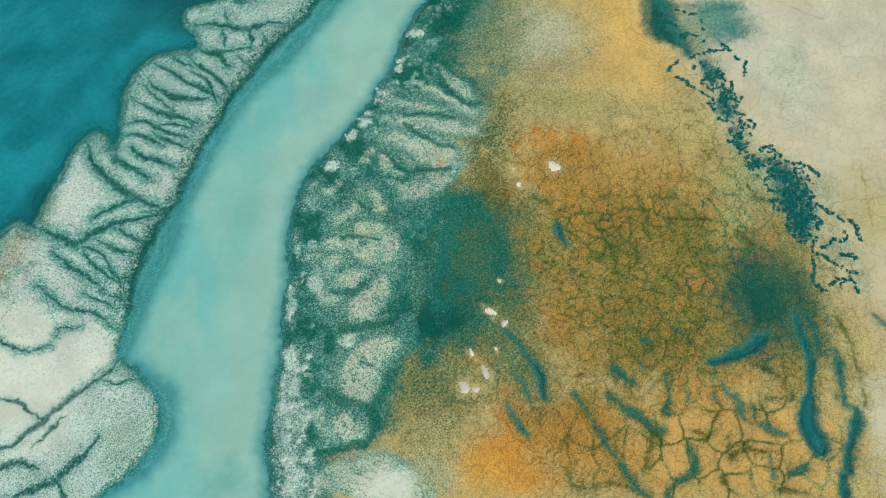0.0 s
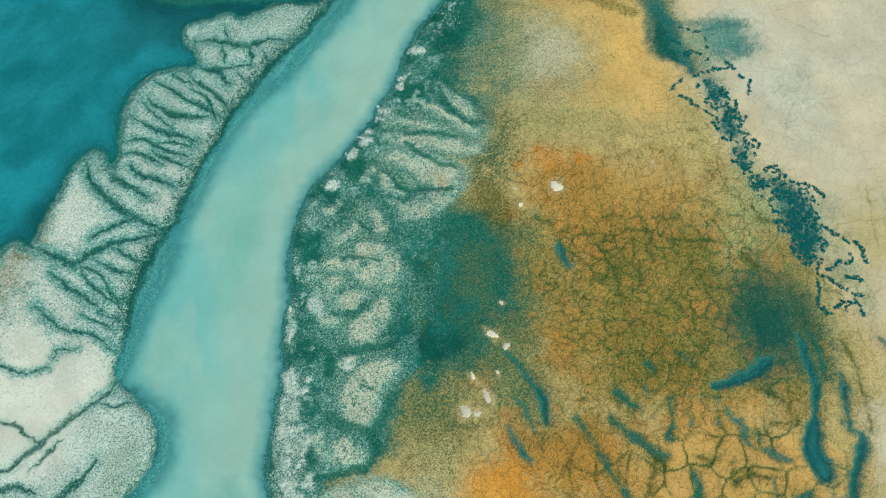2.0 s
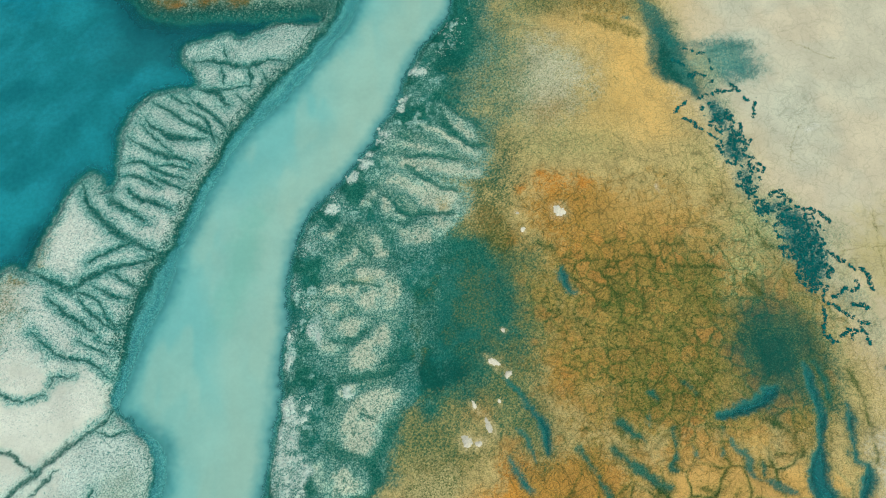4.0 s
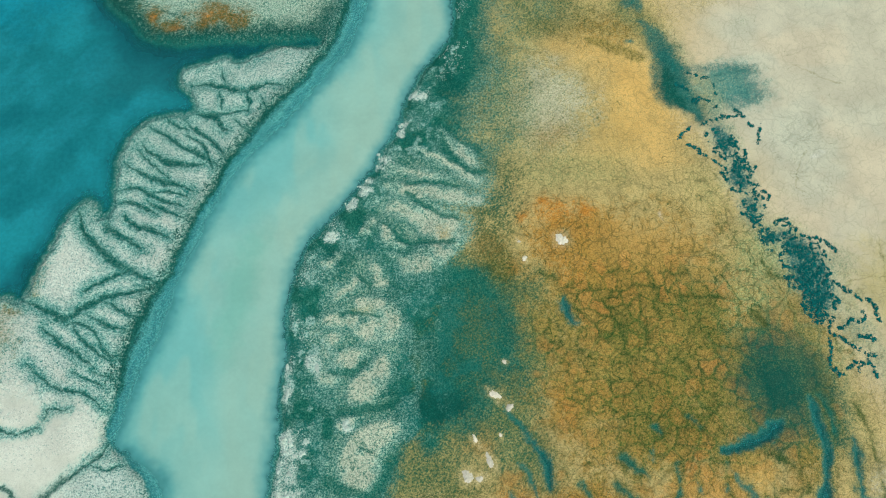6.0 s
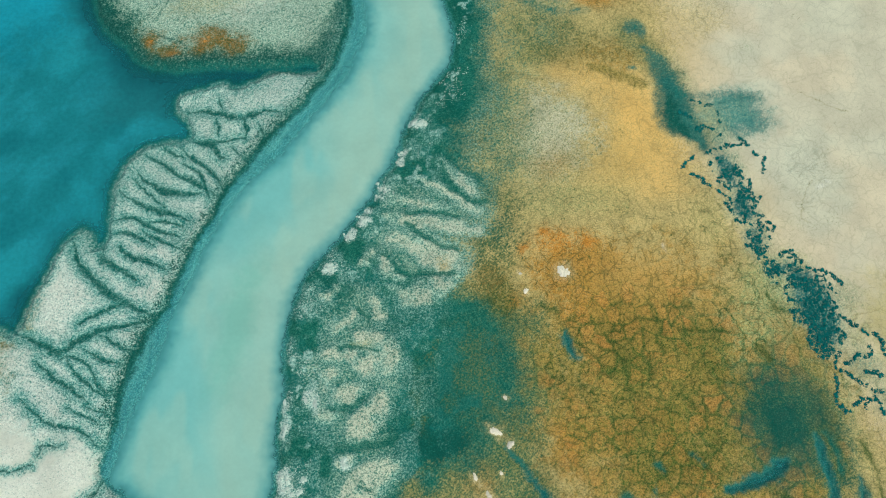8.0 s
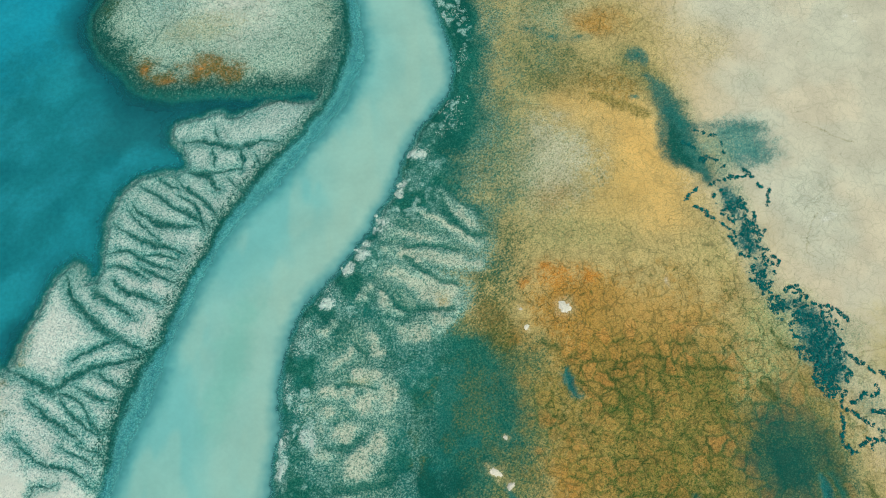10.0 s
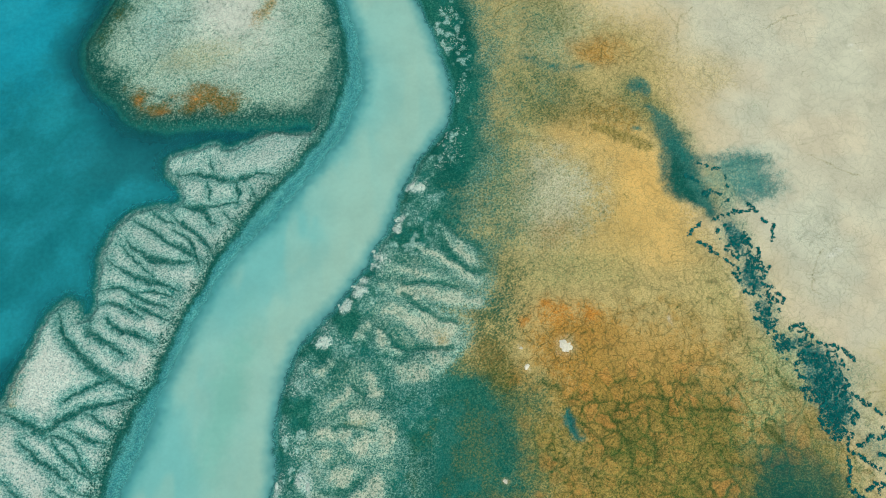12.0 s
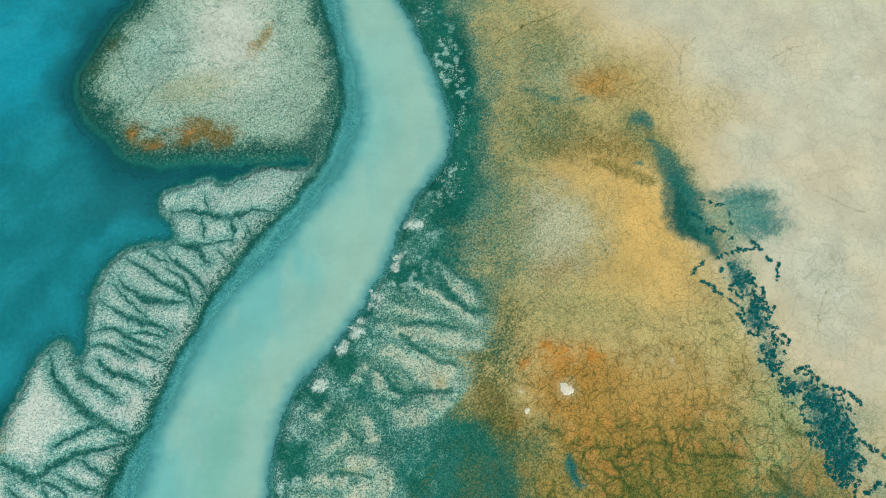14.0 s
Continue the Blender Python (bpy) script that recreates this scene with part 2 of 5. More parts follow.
# outlines of the plan, in metres east and north
RIVER_LEFT = [(-17.5, 184.9), (-25.8, 151.8), (-22.9, 132.8), (-20.1, 125.1), (-17.4, 117.7), (-15.7, 109.4), (-15.3, 102.6), (-16.7, 96.6), (-19.7, 90.9)] + [(-26.8, 80.9), (-31.7, 75.2), (-36.2, 66.9), (-40.0, 59.4), (-42.5, 54.2), (-43.6, 50.2), (-46.0, 45.7), (-47.5, 41.4), (-49.2, 35.7), (-50.4, 30.2), (-51.1, 25.7), (-50.3, 23.8), (-48.8, 22.0), (-45.6, 19.4), (-43.6, 15.9), (-43.5, 12.6), (-44.7, 9.4), (-48.3, 6.2), (-53.2, 2.6), (-57.4, -2.5), (-60.5, -8.3), (-61.9, -19.4)]
RIVER_RIGHT = [(18.0, 183.3), (-1.5, 150.8), (-7.1, 132.2), (-5.1, 124.5), (-2.6, 118.9), (-0.2, 113.5), (1.7, 107.6), (3.0, 101.9), (3.3, 96.5), (2.1, 91.2), (-0.3, 87.6), (-3.7, 83.2)] + [(-7.1, 74.7), (-9.7, 69.1), (-13.1, 64.2), (-17.0, 58.9), (-20.7, 55.4), (-22.6, 52.3), (-23.6, 48.3), (-24.1, 42.4), (-24.6, 34.7), (-25.1, 29.2), (-25.3, 23.8), (-26.0, 19.5), (-26.7, 13.6), (-26.8, 8.7), (-26.3, 1.6), (-25.2, -3.7), (-24.1, -9.6), (-22.2, -20.7)]
MILKY_LEFT = [(-12.8, 184.7), (-21.3, 151.6), (-19.8, 132.7), (-17.3, 125.0), (-15.6, 117.6), (-13.7, 109.3), (-12.8, 103.6), (-13.3, 97.1), (-15.9, 90.8), (-19.5, 86.0)] + [(-25.2, 77.3), (-31.9, 70.6), (-37.7, 60.9), (-40.8, 53.1), (-43.1, 47.9), (-44.2, 41.2), (-47.5, 32.8), (-49.1, 26.5), (-49.3, 23.0), (-45.7, 20.5), (-42.2, 17.6), (-41.5, 12.5), (-43.7, 8.4), (-49.0, 5.2), (-53.1, 1.8), (-54.9, -2.6), (-57.3, -8.4), (-60.3, -19.4)]
LAGOON_EDGE = [(-49.7, 186.3), (-51.2, 152.9), (-52.4, 134.0), (-54.4, 126.4), (-57.0, 122.2), (-59.9, 116.9), (-62.3, 110.0), (-60.7, 103.7), (-55.6, 98.0), (-52.8, 94.2), (-47.3, 92.5), (-40.7, 92.9), (-35.0, 93.1), (-28.3, 92.6), (-22.1, 93.4), (-21.1, 92.0), (-23.5, 91.4), (-26.4, 92.0), (-31.0, 90.8), (-34.7, 88.5), (-37.1, 90.0), (-41.3, 88.5), (-45.1, 87.1), (-45.0, 83.8)] + [(-42.6, 81.0), (-43.4, 78.5), (-48.4, 78.0), (-51.5, 76.5), (-54.3, 71.1), (-54.9, 64.9), (-54.8, 61.1), (-56.0, 59.9), (-57.2, 62.3), (-59.7, 63.1), (-61.8, 60.1), (-63.3, 55.1), (-65.0, 50.9), (-67.1, 45.9), (-70.7, 46.3), (-74.3, 40.5), (-79.0, 31.3), (-85.3, 19.2), (-98.4, 3.5)]
river = inside(RIVER_LEFT + RIVER_RIGHT[::-1], 12.0)
milky = inside(MILKY_LEFT + RIVER_RIGHT[::-1], 12.0)
lagoon = inside(LAGOON_EDGE + [(-420.0, -40.0), (-600.0, 120.0), (-420.0, 420.0)], 14.0)

# ---- ground east of the river: pale plain, then the sandy delta laid over it ----
lay(np.ones_like(X), *PALE, speck=0)
DELTA = [(-5.7, 184.4), (5.1, 150.6), (12.8, 131.4), (20.7, 123.5), (30.2, 115.9), (38.4, 108.5), (42.1, 99.4), (42.2, 92.9), (40.7, 88.8)] + [(39.0, 83.3), (41.4, 74.8), (44.5, 66.7), (48.9, 56.6), (53.2, 48.9), (57.4, 40.4), (60.7, 31.2), (64.2, 22.9), (67.1, 13.4), (64.1, -2.4), (60.4, -23.6), (-16.2, -20.9), (-22.9, 0.7), (-24.2, 44.3), (-7.0, 80.6)]
delta = inside(DELTA, 14.0)
lay(0.55 * smooth(95, 60, Y + 20 * (N_BIG - 0.5)) * (X > 20), (186, 182, 152), (198, 191, 162), 0.80, 0.2, speck=0)
lay(0.5 * smooth(0.5, 0.68, fbm(X, Y, 9.0, 241)), (190, 191, 166), (202, 202, 176), 0.80, 0.24, speck=0)
lay(0.4 * smooth(0.5, 0.68, fbm(X, Y, 11.0, 251)), (206, 188, 154), (215, 198, 164), 0.82, 0.2, speck=0)
lay(0.45 * smooth(-12.0, 0.0, delta + 7 * (N_BIG - 0.5)), *GOLD, speck=0.1)
lay(smooth(-5.0, 5.0, delta + 7 * (N_BIG - 0.5)), *SAND, speck=0.5)
lay(0.8 * blob(70.4, 42.3, 9.99, 14.26, soft=0.9), (160, 156, 98), (190, 176, 118), 0.76, 0.3, speck=0.1)
for spot in ((62.4, 65.9, 1.36, 0.78), (63.8, 66.9, 0.78, 0.67), (73.6, 105.2, 0.97, 0.56), (74.9, 104.1, 0.78, 0.45), (35.7, 56.7, 0.47, 1.49), (21.0, 50.7, 0.75, 0.62), (29.5, 27.0, 0.52, 0.45)):
    lay(0.7 * blob(*spot, soft=0.9), (196, 196, 176), (222, 220, 204), 0.7, speck=0.3)
lay(0.5 * blob(47.1, 100.3, 10.61, 7.84, soft=0.9), *SAND, speck=0.3)
lay(0.35 * blob(60.9, 69.3, 8.79, 9.27, soft=0.9), (168, 184, 162), (186, 194, 172), 0.6, 0.4, speck=0.2)
lay(0.35 * blob(56.1, 107.9, 19.63, 10.55, soft=0.9), (184, 190, 164), (202, 204, 180), 0.6, 0.4, speck=0.2)
# dome of pale sand ringed with gold
lay(0.7 * blob(29.8, 74.2, 15.5, 16.5, soft=0.95), *GOLD, speck=0.4)
lay(0.55 * blob(36.5, 63.7, 10.62, 10.15, soft=0.9), *SAND)
lay(0.9 * blob(17.0, 77.1, 15.5, 16.5, soft=0.9), (78, 106, 64), (188, 182, 138), 0.54, 0.1, speck=0.7)
lay(0.7 * blob(19.1, 77.6, 10.03, 9.05, soft=0.9), (112, 126, 84), (196, 190, 152), 0.62, 0.1, speck=0.6)
lay(0.65 * blob(34.6, 80.5, 4.54, 7.31, 30, soft=0.8), (192, 150, 76), (222, 182, 104), 0.8, 0.3, speck=0.3)
lay(0.35 * blob(18.7, 72.4, 5.94, 4.65, soft=0.9), *ORANGE)
# olive and rusty sand north of the dome
lay(0.75 * blob(21.7, 110.3, 12.90, 14.38, soft=0.9), *DOME)
lay(0.45 * blob(19.9, 112.7, 8.99, 9.59, soft=0.9), *OLIVE)
lay(0.7 * blob(29.2, 105.5, 8.82, 5.14, soft=0.9), *ORANGE, speck=0.4)
lay(0.4 * blob(24.4, 96.3, 17.21, 8.23, -15, soft=0.9, rough=0.9), *MOSS_DARK)
lay(0.4 * blob(27.9, 92.9, 14.21, 6.44, -15, soft=0.9, rough=0.9), *ORANGE)
lay(0.2 * blob(33.7, 93.2, 5.69, 5.36, soft=0.9), *OLIVE)
lay(0.6 * blob(40.4, 86.7, 6.52, 8.35, soft=0.9), *DOME)
lay(0.6 * blob(18.2, 96.9, 13.18, 11.16, soft=0.9), *MOSS)
lay(0.2 * blob(24.1, 94.9, 12.10, 7.30, soft=0.9), *OLIVE)
lay(0.6 * blob(8.9, 85.0, 8.37, 15.35, 25, soft=0.9, rough=0.9), *MOSS)
lay(0.7 * blob(19.0, 80.2, 12.5, 10.5, soft=0.9), (116, 134, 98), (198, 194, 160), 0.63, 0.1, speck=0.6)
CRESCENT = [(21.9, 89.3, 1.92), (27.4, 87.9, 3.85), (32.7, 85.4, 7.23), (35.6, 80.2, 9.08), (36.1, 74.4, 8.95), (36.6, 68.7, 5.58)]
lay(0.5 * blob(20.6, 65.1, 18.64, 5.71, soft=0.9), (96, 124, 80), (176, 170, 112), 0.54, 0.5)
# cracked tan and orange flats
lay(0.85 * blob(31.4, 39.1, 29.76, 24.68, soft=0.7), *TAN)
lay(0.55 * blob(42.0, 48.6, 12.05, 12.58, soft=0.9), *SAND)
lay(0.6 * blob(25.2, 49.3, 21.37, 12.63, soft=0.9), *ORANGE)
lay(0.5 * blob(26.4, 27.1, 17.47, 11.13, soft=0.9), *ORANGE)
lay(0.85 * blob(21.9, 53.6, 14.12, 10.16, soft=0.9), *ORANGE)
lay(0.55 * blob(31.1, 51.1, 10.28, 5.21, soft=0.9), *GOLD)
lay(0.5 * blob(18.5, 58.5, 7.64, 3.78, soft=0.8), *RUST)
for spot in ((13.2, 57.1, 1.71, 1.49), (10.6, 47.9, 1.49, 1.83), (16.2, 59.6, 1.34, 1.30), (23.2, 57.7, 2.86, 1.93), (10.5, 38.5, 1.27, 1.35)):
    lay(0.75 * blob(*spot, soft=0.9), *RUST)
lay(0.5 * blob(31.0, 35.3, 15.20, 9.67, soft=0.9), *OLIVE)
lay(0.6 * blob(24.6, 43.3, 10.98, 3.98, soft=0.9), *OLIVE)
lay(0.6 * blob(44.8, 31.9, 15.03, 11.45, soft=0.9), *OLIVE)
lay(0.5 * blob(55.1, 34.3, 8.01, 10.61, soft=0.9), *MOSS)
lay(0.7 * blob(51.2, 48.2, 10.17, 10.40, -30, soft=0.9), (108, 140, 96), (176, 178, 124), 0.58, 0.9)
lay(0.5 * blob(57.7, 29.5, 5.27, 8.40, -30, soft=0.9), (104, 138, 98), (180, 180, 134), 0.58, 0.8)
lay(0.45 * blob(44.0, 62.2, 4.81, 8.93, soft=0.9), (120, 142, 92), (190, 176, 116), 0.58, 0.7)
lay(0.7 * blob(18.6, 27.4, 8.76, 8.30, soft=0.8), *ORANGE)
lay(0.75 * blob(31.0, 21.6, 14.61, 8.02, soft=0.8), *TAN)
lay(0.5 * blob(29.5, 23.4, 11.24, 6.27, soft=0.9), *OLIVE)
lay(0.85 * blob(17.7, 9.5, 14.94, 8.30, soft=0.7), *ORANGE)
lay(0.85 * blob(38.9, 6.3, 19.67, 8.97, soft=0.6), *GOLD, speck=0.4)
lay(0.7 * blob(36.6, 12.9, 10.05, 5.03, soft=0.7), (150, 120, 58), (198, 156, 86), 0.66, 0.8)
lay(0.8 * blob(44.0, 16.8, 4.24, 3.07, soft=0.6), (160, 132, 66), (206, 168, 96), 0.72, 0.5)
lay(0.75 * blob(53.2, 19.9, 7.68, 8.84, soft=0.9), *TAN)
lay(0.5 * blob(54.5, 22.4, 6.88, 7.14, soft=0.9), *OLIVE)
lay(0.5 * blob(59.8, 18.8, 4.25, 11.51, soft=0.9), *SAND)
lay(0.75 * blob(64.3, 8.5, 6.18, 14.28, soft=0.9), *PALE)
lay(0.6 * blob(23.8, 4.5, 9.81, 5.59, soft=0.8), *ORANGE)
lay(0.95 * blob(7.5, 5.9, 10.69, 6.05, -20, soft=0.8), (168, 112, 40), (216, 152, 62), 0.66, 0.4, speck=0.3)
lay(0.7 * blob(4.6, 4.8, 7.38, 6.01, soft=0.9), (170, 122, 48), (216, 164, 78), 0.66, 0.3, speck=0.4)
lay(0.5 * blob(2.4, 1.7, 8.94, 3.51, soft=0.8), *GOLD)
lay(0.6 * blob(9.3, 13.9, 4.22, 5.07, soft=0.8), *RUST)
lay(0.6 * blob(-2.1, 14.4, 10.14, 7.68, soft=0.8), *OLIVE)
lay(0.65 * blob(-3.3, 16.9, 11.07, 9.58, soft=0.9), *MOSS)
lay(0.85 * blob(-2.6, 9.8, 8.6, 8.2, soft=0.9), (76, 98, 52), (192, 180, 126), 0.55, 0.2, speck=0.6)
lay(0.7 * blob(-3.6, 4.2, 6.6, 5.4, soft=0.9), (100, 116, 72), (208, 200, 160), 0.60, 0.1, speck=0.6)
lay(0.6 * blob(11.0, 33.3, 7.13, 15.55, soft=0.9), *OLIVE)
lay(0.5 * blob(9.3, 20.7, 6.88, 7.98, soft=0.9), *MOSS)
lay(0.5 * blob(4.2, 22.7, 4.33, 3.99, soft=0.8), *RUST)
lay(0.6 * blob(12.1, 18.0, 7.25, 8.30, 20, soft=0.9, rough=0.8), *MOSS_DARK)
lay(0.6 * blob(23.1, 20.2, 9.43, 7.05, soft=0.9), (96, 100, 44), (168, 132, 66), 0.6, 0.8)
lay(0.5 * blob(32.1, 52.1, 15.91, 9.54, soft=0.9), (150, 122, 60), (196, 160, 86), 0.66, 0.7, speck=0.3)
lay(0.6 * blob(56.9, 27.9, 6.26, 14.64, soft=0.9, rough=0.8), (118, 142, 100), (182, 180, 132), 0.62, 0.45)
# rounded plates of rusty silt
plate_rng = random.Random(12)
for k in range(46):
    px, py = plate_rng.uniform(8, 46), plate_rng.uniform(4, 50)
    r = plate_rng.uniform(0.7, 1.7)
    near = (slice(np.searchsorted(ys, py - 4), np.searchsorted(ys, py + 4)), slice(np.searchsorted(xs, px - 4), np.searchsorted(xs, px + 4)))
    m = 0.5 * smooth(1.0, 0.45, np.hypot((WX[near] - px) / r, (WY[near] - py) / (r * 0.8)))
    lay(m, (140, 108, 54), (186, 140, 74), 0.66, 0.3, s=near, speck=0.35)

# algae mats along the right bank and in the hollow behind it
MAT = [(-12.8, 184.7), (-3.7, 150.9), (0.2, 131.9), (3.2, 124.2), (5.5, 116.8), (7.4, 108.5), (7.8, 101.8), (7.3, 94.2), (5.9, 86.9), (4.4, 80.9)] + [(2.6, 80.2), (4.9, 74.2), (4.5, 67.3), (-0.5, 62.0), (-1.7, 55.6), (-0.9, 50.4), (3.7, 48.2), (8.1, 44.0), (8.5, 36.2), (5.4, 28.0), (1.3, 24.6), (-2.7, 22.5), (-7.5, 21.4), (-8.9, 14.6), (-12.3, 9.8), (-17.3, 8.4), (-20.8, 0.7), (-21.8, -10.4), (-25.3, -20.6), (-30.6, -6.5), (-32.4, 25.9), (-32.0, 51.7), (-20.9, 61.8), (-11.1, 74.9), (-7.0, 83.0)]
mat = inside(MAT, 22.0)
wander = 16 * (fbm(X, Y, 11.0, 311) - 0.5) + 8 * (N_MID - 0.5)
lay(0.80 * smooth(-12.0, 0.5, mat + wander) * smooth(14, 22, Y), *MOSS, speck=0.6)
lay(0.45 * smooth(-18.0, -4.0, mat + 1.3 * wander) * smooth(62, 76, Y), (44, 108, 88), (144, 166, 130), 0.46, 0.2, speck=0.6)
lay(0.60 * smooth(-7.0, 0.5, mat + 0.7 * wander) * smooth(55, 70, Y), *SPECKLE)
lay(0.6 * blob(8.4, 49.0, 4.66, 9.38, soft=0.9), *OLIVE)
lay(0.65 * blob(7.0, 59.0, 11.00, 15.05, -25, soft=0.95, rough=0.5), *MOSS_DARK, speck=0.8)
lay(0.6 * blob(6.7, 52.1, 5.17, 4.71, soft=0.9, rough=0.9), (72, 92, 52), (130, 108, 54), 0.46)
lay(0.35 * blob(9.1, 61.0, 3.85, 4.38, soft=0.9, rough=0.9), *ALGAE)
lay(0.97 * smooth(-3.5, 2.0, mat + 4 * (N_MID - 0.5) + 0.25 * wander), *ALGAE)
lay(0.45 * blob(9.3, 33.3, 7.14, 15.56, 10, soft=0.9, rough=0.9), *ALGAE, speck=0.8)
lay(0.6 * blob(8.7, 24.3, 5.22, 10.01, 15, soft=0.9), *MOSS)
lay(0.7 * blob(0.5, 37.5, 9.03, 10.81, soft=0.9), *ALGAE)
lay(0.95 * blob(-2.1, 27.4, 6.59, 4.10, soft=0.6), *ALGAE_DEEP)
lay(0.45 * blob(0.2, 31.8, 7.56, 8.51, soft=0.9), *ALGAE_DEEP)
lay(0.5 * blob(6.0, 39.2, 8.16, 8.88, soft=0.9, rough=0.9), (34, 104, 88), (112, 136, 98), 0.42, 0.0, 0.4)
lay(0.6 * blob(2.2, 83.8, 4.08, 8.70, soft=0.7), *ALGAE_DEEP)
lay(0.7 * blob(5.2, 108.6, 2.97, 13.03, soft=0.7), *ALGAE_DEEP)
lay(0.6 * blob(-19.2, 49.6, 4.22, 6.22, soft=0.8), *ALGAE_DEEP)
lay(0.45 * blob(-5.0, 34.9, 2.24, 5.73, soft=0.8), *OLIVE)
lay(0.6 * blob(6.1, 42.1, 4.57, 4.96, soft=0.9), *ALGAE)
lay(0.75 * blob(4.0, 38.0, 10.0, 12.0, soft=0.95, rough=0.8), (36, 98, 78), (118, 122, 76), 0.41, speck=0.8)
lay(0.5 * blob(-4.6, 32.5, 2.4, 5.0, soft=0.95, rough=0.8), (60, 96, 56), (134, 128, 70), 0.45, speck=0.8)
# pale crystals and blue films over the mat
lay(0.85 * smooth(0.30, 0.58, N_MID) * smooth(-1.0, 1.5, mat) * smooth(4, -6, X + 0.4 * wander), *SPECKLE)
lay(0.45 * smooth(0.5, 0.7, fbm(X, Y, 2.2, 131)) * smooth(0.5, 2.0, mat), *ALGAE_BLUE)
# dark algae hollow on the cracked flat
lay(0.6 * blob(49.5, 30.8, 11.45, 13.34, -20, soft=0.9, rough=0.9), *MOSS)
lay(0.8 * blob(49.8, 29.8, 9.84, 11.51, -20, soft=0.9, rough=0.8), *ALGAE_DEEP, speck=0.35)
lay(0.55 * blob(50.6, 34.5, 8.46, 8.64, soft=0.9), *ALGAE)
lay(0.95 * blob(48.6, 29.4, 6.04, 6.79, soft=0.7, rough=0.6), *ALGAE_DEEP, speck=0.2)
# wet patches by the shrub belt
lay(0.95 * blob(50.6, 80.3, 9.86, 7.56, soft=0.85), (40, 116, 112), (78, 144, 130), 0.42, 0.1, 0.5, speck=0.4)
lay(0.7 * blob(45.4, 79.4, 3.42, 5.06, soft=0.6), (138, 140, 94), (178, 172, 122), 0.6, 0.2)
lay(0.8 * blob(41.7, 82.0, 2.63, 7.37, 18, soft=0.9, rough=0.6), *ALGAE_BLUE)
for x, y, size in zip(*np.array([(47.0, 75.7), (48.0, 70.5), (48.6, 63.7), (50.8, 56.5), (54.1, 51.1), (57.9, 46.4), (60.5, 40.8), (63.5, 35.8), (65.1, 31.1)]).T, (3, 4, 4, 4, 5, 6, 6, 6, 5)):
    lay(0.45 * blob(x, y, size, size, soft=0.95, rough=0.8), (88, 138, 116), (166, 178, 142), 0.58, 0.3, 0.2, speck=0.3)
lay(0.5 * blob(48.8, 80.9, 8.24, 4.51, soft=0.9), (96, 152, 136), (160, 180, 150), 0.5, 0.2, 0.3)
lay(0.55 * blob(62.8, 47.7, 4.15, 4.60, soft=0.9), (118, 150, 118), (168, 172, 134), 0.5, 0.2)
for spot in ((48.8, 71.0, 3.54, 5.56), (49.0, 63.1, 2.89, 4.43), (50.0, 57.6, 2.47, 2.79), (57.2, 47.4, 4.80, 4.28), (59.3, 41.8, 3.82, 4.55), (62.8, 36.8, 4.48, 3.84), (47.2, 76.9, 3.99, 4.76)):
    lay(0.55 * blob(*spot, soft=0.9), (64, 126, 112), (166, 174, 138), 0.5, 0.2, 0.3)


def stroke(points):
    """How far inside (+) or outside (-) a drawn-out shape of changing width each place lies, in metres."""
    line = spline(points, 5)
    s = block(line[:, :2], 5.0 + float(line[:, 2].max()) / 2)
    x, y = WX[s], WY[s]
    best = np.full(x.shape, -9.0, np.float32)
    for a, b in zip(line[:-1], line[1:]):
        d = b[:2] - a[:2]
        t = np.clip(((x - a[0]) * d[0] + (y - a[1]) * d[1]) / max(float(d @ d), 1e-6), 0, 1)
        wide = (a[2] + t * (b[2] - a[2])) / 2
        best = np.maximum(best, wide - np.hypot(x - a[0] - t * d[0], y - a[1] - t * d[1]))
    return s, best


def ribbon(points, width, ground, depth=0.12, strength=1.0, soft=0.9, taper=0.35, point=False):
    """A shallow channel: lays its own ground along a line and sinks the sheet there."""
    s, d = line_distance(spline(points, 5), width * 1.6 + 1.5)
    wide = width * (1 + taper * 2 * (N_MID[s] - 0.5)) / 2
    if point:
        ends = np.minimum(*(np.hypot(WX[s] - q[0], WY[s] - q[1]) for q in (points[0], points[-1])))
        length = sum(math.dist(a, b) for a, b in zip(points[:-1], points[1:]))
        wide = wide * (0.35 + 0.9 * smooth(0, 0.4 * length, ends))
    m = smooth(wide * (1 + soft), wide * (1 - 0.6 * soft), d) * strength
    lay(m, *ground, s=s, speck=0.32)
    Z[s] -= depth * m


# gold sand in a crescent round the dome
s_, q_ = stroke(CRESCENT)
lay(0.65 * smooth(-4.8, 3.0, q_ + 4 * (N_MID[s_] - 0.5)), (186, 152, 84), (222, 182, 106), 0.76, 0.25, s=s_, speck=0.3)
# channel behind the gold dome
DAMP = ((34, 100, 92), (62, 126, 112), 0.40, 0.0, 0.5)
ribbon([(34.1, 97.0), (36.6, 94.2), (38.9, 89.9), (40.7, 85.7), (41.8, 80.2), (43.5, 75.7)], 4.2, MOSS, 0.05, 0.55, 1.0, 0.7)
ribbon([(36.6, 94.2), (38.6, 91.0), (40.0, 87.0), (41.0, 84.2)], 2.4, DAMP, 0.08, 0.7, 1.0, 0.7, point=True)
ribbon([(39.5, 87.3), (40.5, 84.2), (41.2, 80.2), (42.8, 77.2), (44.0, 74.7)], 4.0, DAMP, 0.12, 0.9, 1.0, 0.6, point=True)
ribbon([(39.6, 83.5), (40.2, 79.7), (42.3, 76.3)], 2.4, ALGAE_DEEP, 0.12, 0.8, 1.0, 0.7, point=True)
